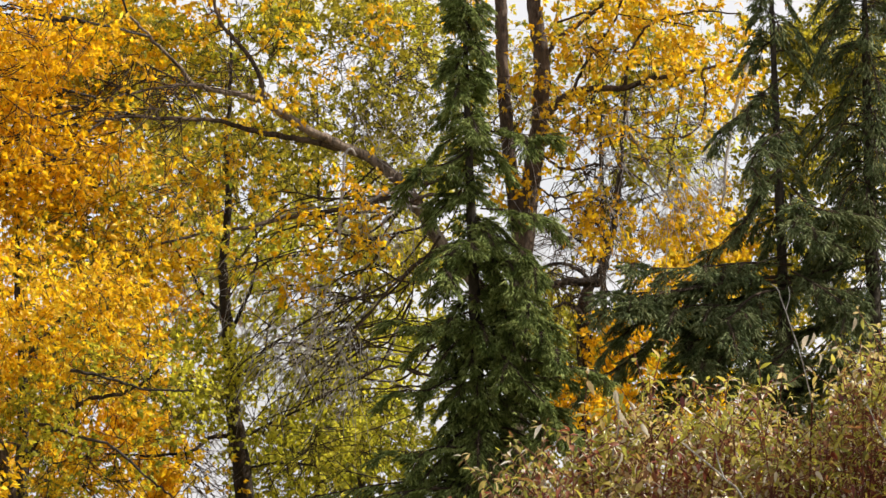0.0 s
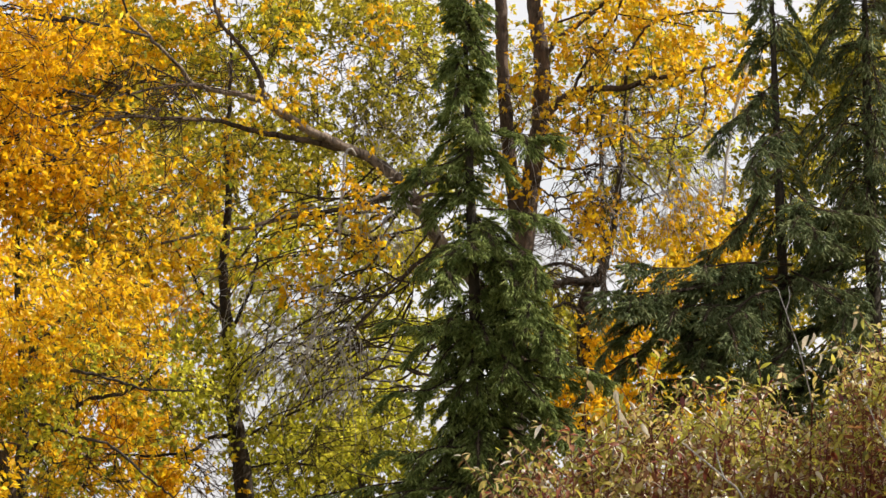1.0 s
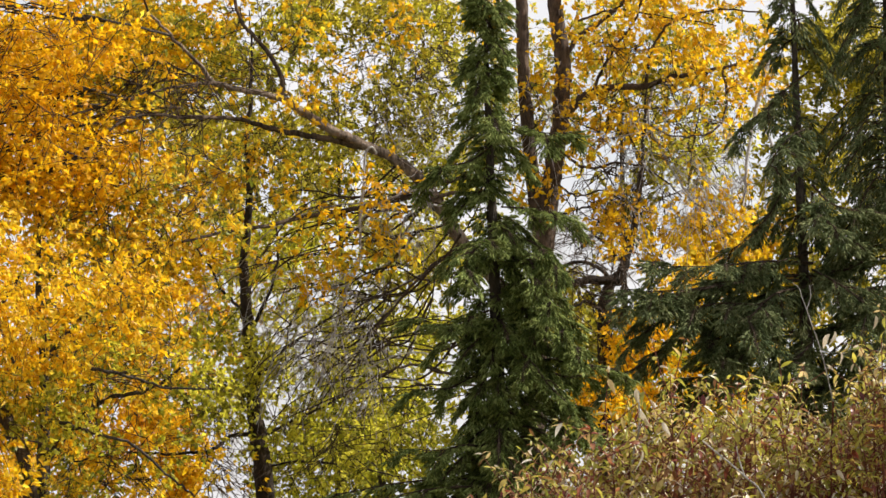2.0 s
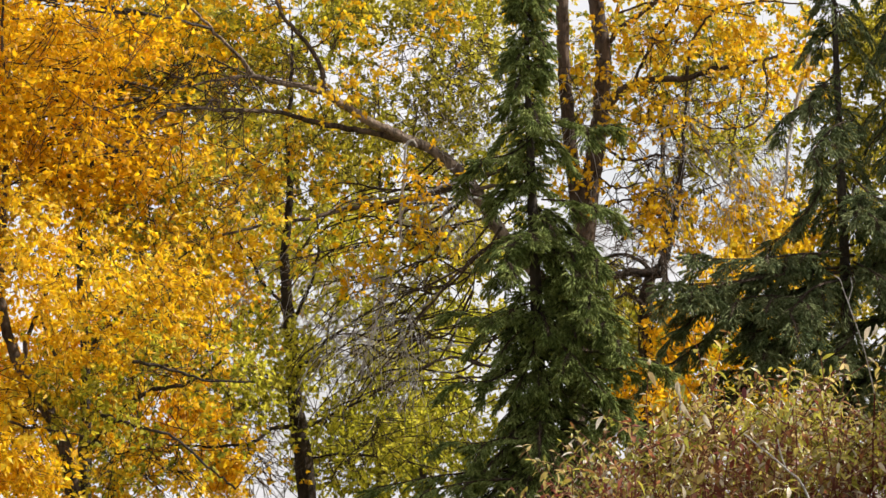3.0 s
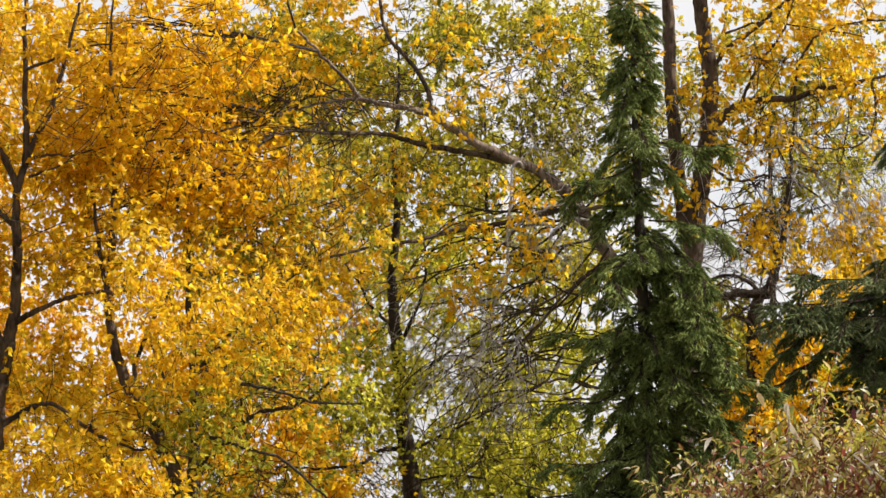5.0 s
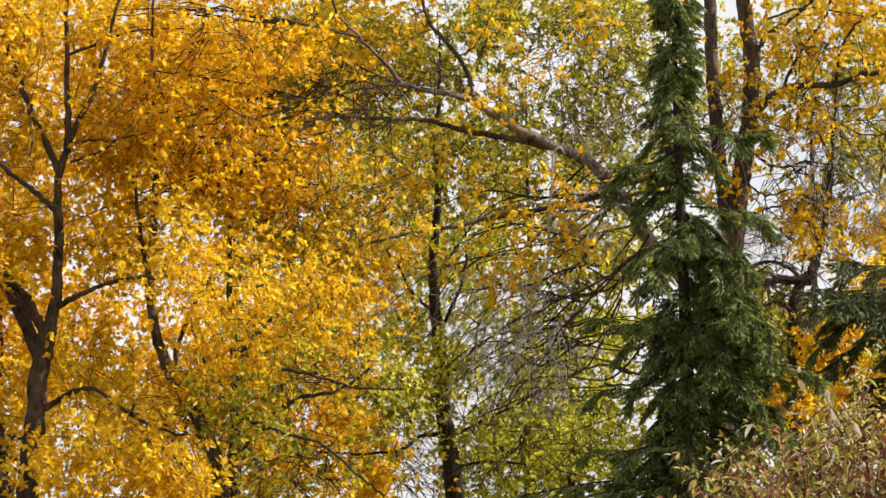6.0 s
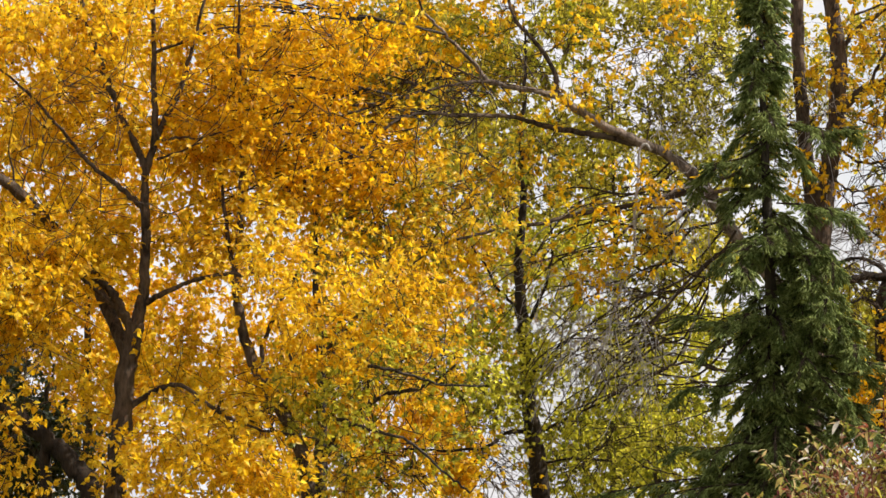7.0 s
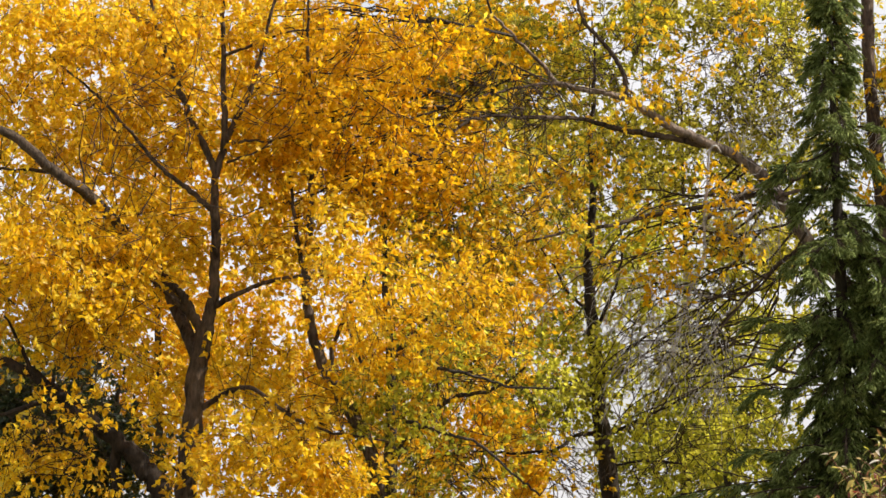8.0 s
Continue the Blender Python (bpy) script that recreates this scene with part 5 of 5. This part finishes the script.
            pile.add(w.reshape(-1, 3), (f[None] + (np.arange(m.sum()) * len(v))[:, None, None]).reshape(-1, 3))
        part("foliage", pile.mesh("foliage", mats[k], True), root, label, "stuff")
    part("twigwork", fine.mesh("twigwork", RED_TWIG, True), root, kind="stuff")

    def bare(points, r0, r1, label, bark):
        line = spline(points, 6)
        v, f = tube(line, np.linspace(r0, r1, len(line)), 6, rng, 0.05)
        part("bare_stem", raw_mesh("bare_stem", v, f, bark, True), root, label)

    bare([(2.20, 10.90, 0.4), (2.13, 10.75, 1.62), (2.10, 10.55, 2.03)], 0.005, 0.0034, "dark red bare stem", RED_TWIG)
    bare([(2.10, 10.55, 2.03), (2.04, 10.45, 2.20), (1.99, 10.40, 2.32), (1.955, 10.40, 2.42)], 0.0026, 0.0018, "pale bare stem", GREY_TWIG)
    bare([(1.955, 10.40, 2.42), (1.945, 10.40, 2.45), (1.92, 10.40, 2.47)], 0.0018, 0.0014, "pale bare stem", GREY_TWIG)
    bare([(1.975, 10.40, 2.37), (1.99, 10.40, 2.42), (1.985, 10.40, 2.46)], 0.0018, 0.0014, "pale bare stem", GREY_TWIG)
    bare([(1.95, 10.35, 1.2), (1.80, 10.32, 1.64), (1.72, 10.32, 1.74), (1.61, 10.30, 1.83), (1.56, 10.30, 1.87)], 0.005, 0.0025, "pale bare stem", GREY_TWIG)
    bare([(1.72, 10.32, 1.74), (1.70, 10.32, 1.80), (1.69, 10.32, 1.85)], 0.003, 0.002, "pale bare stem", GREY_TWIG)
    bare([(2.40, 10.45, 0.9), (2.37, 10.40, 1.75), (2.32, 10.40, 1.92), (2.28, 10.40, 2.02)], 0.004, 0.002, "pale bare stem", GREY_TWIG)
    bare([(1.37, 10.90, 0.5), (1.36, 10.80, 1.70), (1.35, 10.50, 1.92), (1.335, 10.40, 2.06)], 0.004, 0.003, "pale bare stem", GREY_TWIG)
    # curled dead leaves that hang on the bare stem, and pale seed heads over the top
    for k, (x, y, z) in enumerate(((1.33, 10.4, 2.07), (1.345, 10.4, 1.99), (1.36, 10.4, 1.96), (1.335, 10.4, 1.93), (1.325, 10.4, 1.88), (1.345, 10.4, 1.84), (1.44, 10.5, 1.95), (2.10, 10.6, 2.29), (2.12, 10.6, 2.30), (2.28, 10.6, 2.36), (2.30, 10.6, 2.26), (2.14, 10.6, 2.22))):
        ob = new("leaf", meshes[(2, 2)])
        ob.parent, ob.matrix_parent_inverse = root, inv
        turn = Euler((rng.normal(-1.35, 0.25), rng.normal(0, 0.3), rng.uniform(0, 6.28)))
        ob.matrix_basis = Matrix.LocRotScale(Vector((x, y, z)), turn, Vector((1.1, 1, 1.5)) * rng.uniform(0.035, 0.06))


dogwood()

# ---- distance ----
def far_tree(u_foot, top, seed, clumps, bare=()):
    tree = Plant("far_tree", u_foot, "far tree in yellow-green and gold leaf", "tree", seed, DARK_BARK, TWIG, GREEN_LEAF, 0.108, group="far trees")
    foot, head = np.array(u_foot), np.array(top)
    tree.limb([foot, foot * 0.6 + head * 0.4 + (0.1, 0, 0), head], 0.16, 0.012, "trunk")
    for box, count, leaf in clumps:
        tree.sprays(box, count, 4, 18, leaf=leaf, length=0.45, thick=0.01, simple=True)
    for box, count, tone in bare:
        tree.sprays(box, count, 5, 0, length=0.7, bare=tone, thick=0.016)
    tree.finish()


far_tree((-3.48, 44.00, -0.04), (-3.18, 44.00, 4.71), 41, (((-2.02, 44.00, 2.95, 0.80, 2.20, 0.80), 64, YELLOW_LEAF), ((-3.00, 44.00, 4.36, 2.31, 2.60, 1.60), 190, YELLOW_LEAF), ((-3.86, 44.00, 2.59, 1.96, 2.60, 1.16), 100, YELLOW_LEAF), ((-1.50, 43.00, 2.30, 0.45, 0.60, 0.65), 24, YELLOW_LEAF)), (((-0.95, 43.00, 2.50, 0.55, 0.50, 0.80), 22, "brown"), ((-0.95, 43.40, 2.60, 0.55, 0.50, 0.80), 10, "grey")))
far_tree((1.46, 45.00, -0.04), (1.63, 45.00, 4.80), 42, (((1.37, 45.00, 2.62, 1.82, 1.60, 1.18), 150, GREEN_LEAF), ((1.81, 45.00, 4.53, 1.36, 2.20, 1.09), 70, GREEN_LEAF), ((1.99, 45.00, 5.81, 1.00, 1.20, 0.73), 60, OLIVE_LEAF), ((0.17, 45.00, 5.62, 1.27, 1.80, 1.09), 46, GREEN_LEAF)), (((0.90, 44.00, 4.30, 1.00, 0.60, 1.30), 60, "grey"), ((2.10, 46.00, 8.30, 1.30, 0.80, 1.60), 60, "brown")))
far_tree((0.98, 48.00, -0.04), (0.95, 48.00, 9.04), 43, (((1.73, 48.00, 7.76, 2.04, 1.60, 1.65), 95, GREEN_LEAF), ((0.35, 48.00, 10.02, 0.58, 1.00, 0.68), 30, GREEN_LEAF), ((1.43, 48.00, 10.33, 1.07, 1.00, 0.58), 34, OLIVE_LEAF), ((-0.42, 48.00, 8.23, 1.84, 1.40, 1.07), 66, OLIVE_LEAF), ((-1.98, 48.00, 9.50, 1.65, 1.20, 1.36), 170, MIXED_LEAF), ((2.61, 48.00, 9.75, 0.68, 1.00, 0.87), 34, GREEN_LEAF), ((-1.76, 48.00, 6.27, 2.52, 1.60, 1.84), 150, YELLOW_LEAF), ((-2.56, 48.00, 9.30, 1.26, 1.60, 1.16), 70, MIXED_LEAF), ((-4.30, 48.00, 8.60, 2.00, 1.40, 2.50), 330, YELLOW_LEAF)))
far_tree((-7.62, 45.00, -0.04), (-7.69, 45.00, 7.57), 44, (((-7.35, 45.00, 8.03, 3.27, 3.00, 2.55), 400, YELLOW_LEAF), ((-6.63, 45.00, 3.60, 3.27, 3.00, 2.00), 330, YELLOW_LEAF), ((-7.92, 45.00, 5.66, 3.09, 2.60, 1.36), 170, YELLOW_LEAF), ((-9.90, 45.00, 3.90, 1.60, 2.00, 1.60), 110, MIXED_LEAF)))
holly = Plant("dark_bush", (-5.83, 29.00, -0.04), "dark evergreen bush in the shade behind the leaning trunk", "bush", 45, DARK_BARK, TWIG, DARK_LEAF, 0.09)
holly.limb([(-5.83, 29.00, -0.04), (-5.92, 29.00, 1.61), (-6.00, 29.00, 2.56), (-5.98, 29.00, 3.03)], 0.06, 0.02, "stem")
holly.limb([(-5.71, 29.00, -0.04), (-5.45, 29.00, 1.62), (-5.34, 29.00, 2.44), (-5.29, 29.00, 2.86)], 0.05, 0.02, "stem")
holly.limb([(-6.01, 29.00, -0.04), (-6.46, 29.00, 1.61), (-6.66, 29.00, 2.43), (-6.73, 29.00, 2.85)], 0.05, 0.02, "stem")
holly.sprays((-5.88, 29.00, 2.44, 0.94, 0.70, 0.76), 220, 6, 8)
holly.sprays((-6.66, 29.00, 2.43, 0.59, 0.70, 0.64), 70, 6, 8)
holly.finish()
far_tree((6.55, 45.00, -0.04), (6.59, 45.00, 4.46), 46, (((6.31, 45.00, 4.09, 2.36, 1.60, 1.18), 170, GREEN_LEAF), ((7.22, 46.00, 6.13, 1.39, 1.50, 0.84), 60, YELLOW_LEAF), ((4.84, 45.00, 4.54, 0.73, 1.20, 1.00), 50, OLIVE_LEAF), ((6.48, 45.00, 2.54, 3.64, 1.20, 0.82), 150, OLIVE_LEAF), ((6.20, 46.00, 7.40, 1.70, 1.00, 1.50), 24, OLIVE_LEAF), ((8.60, 46.00, 3.20, 1.80, 1.20, 1.10), 110, OLIVE_LEAF)), (((6.20, 47.00, 7.20, 1.80, 0.80, 1.50), 46, "brown"), ((6.40, 47.00, 6.60, 1.70, 0.80, 1.20), 40, "grey")))
far_tree((9.52, 46.00, -0.04), (9.64, 46.00, 9.30), 47, (((9.52, 46.00, 7.09, 1.58, 1.60, 3.25), 260, OLIVE_LEAF), ((9.64, 46.00, 9.39, 1.21, 1.40, 1.12), 110, OLIVE_LEAF), ((8.16, 46.00, 5.28, 1.02, 1.60, 1.12), 60, MIXED_LEAF)))
far_tree((5.94, 49.00, -0.04), (5.99, 49.00, 9.75), 48, (((6.50, 49.00, 9.45, 2.57, 1.60, 1.68), 150, MIXED_LEAF),))
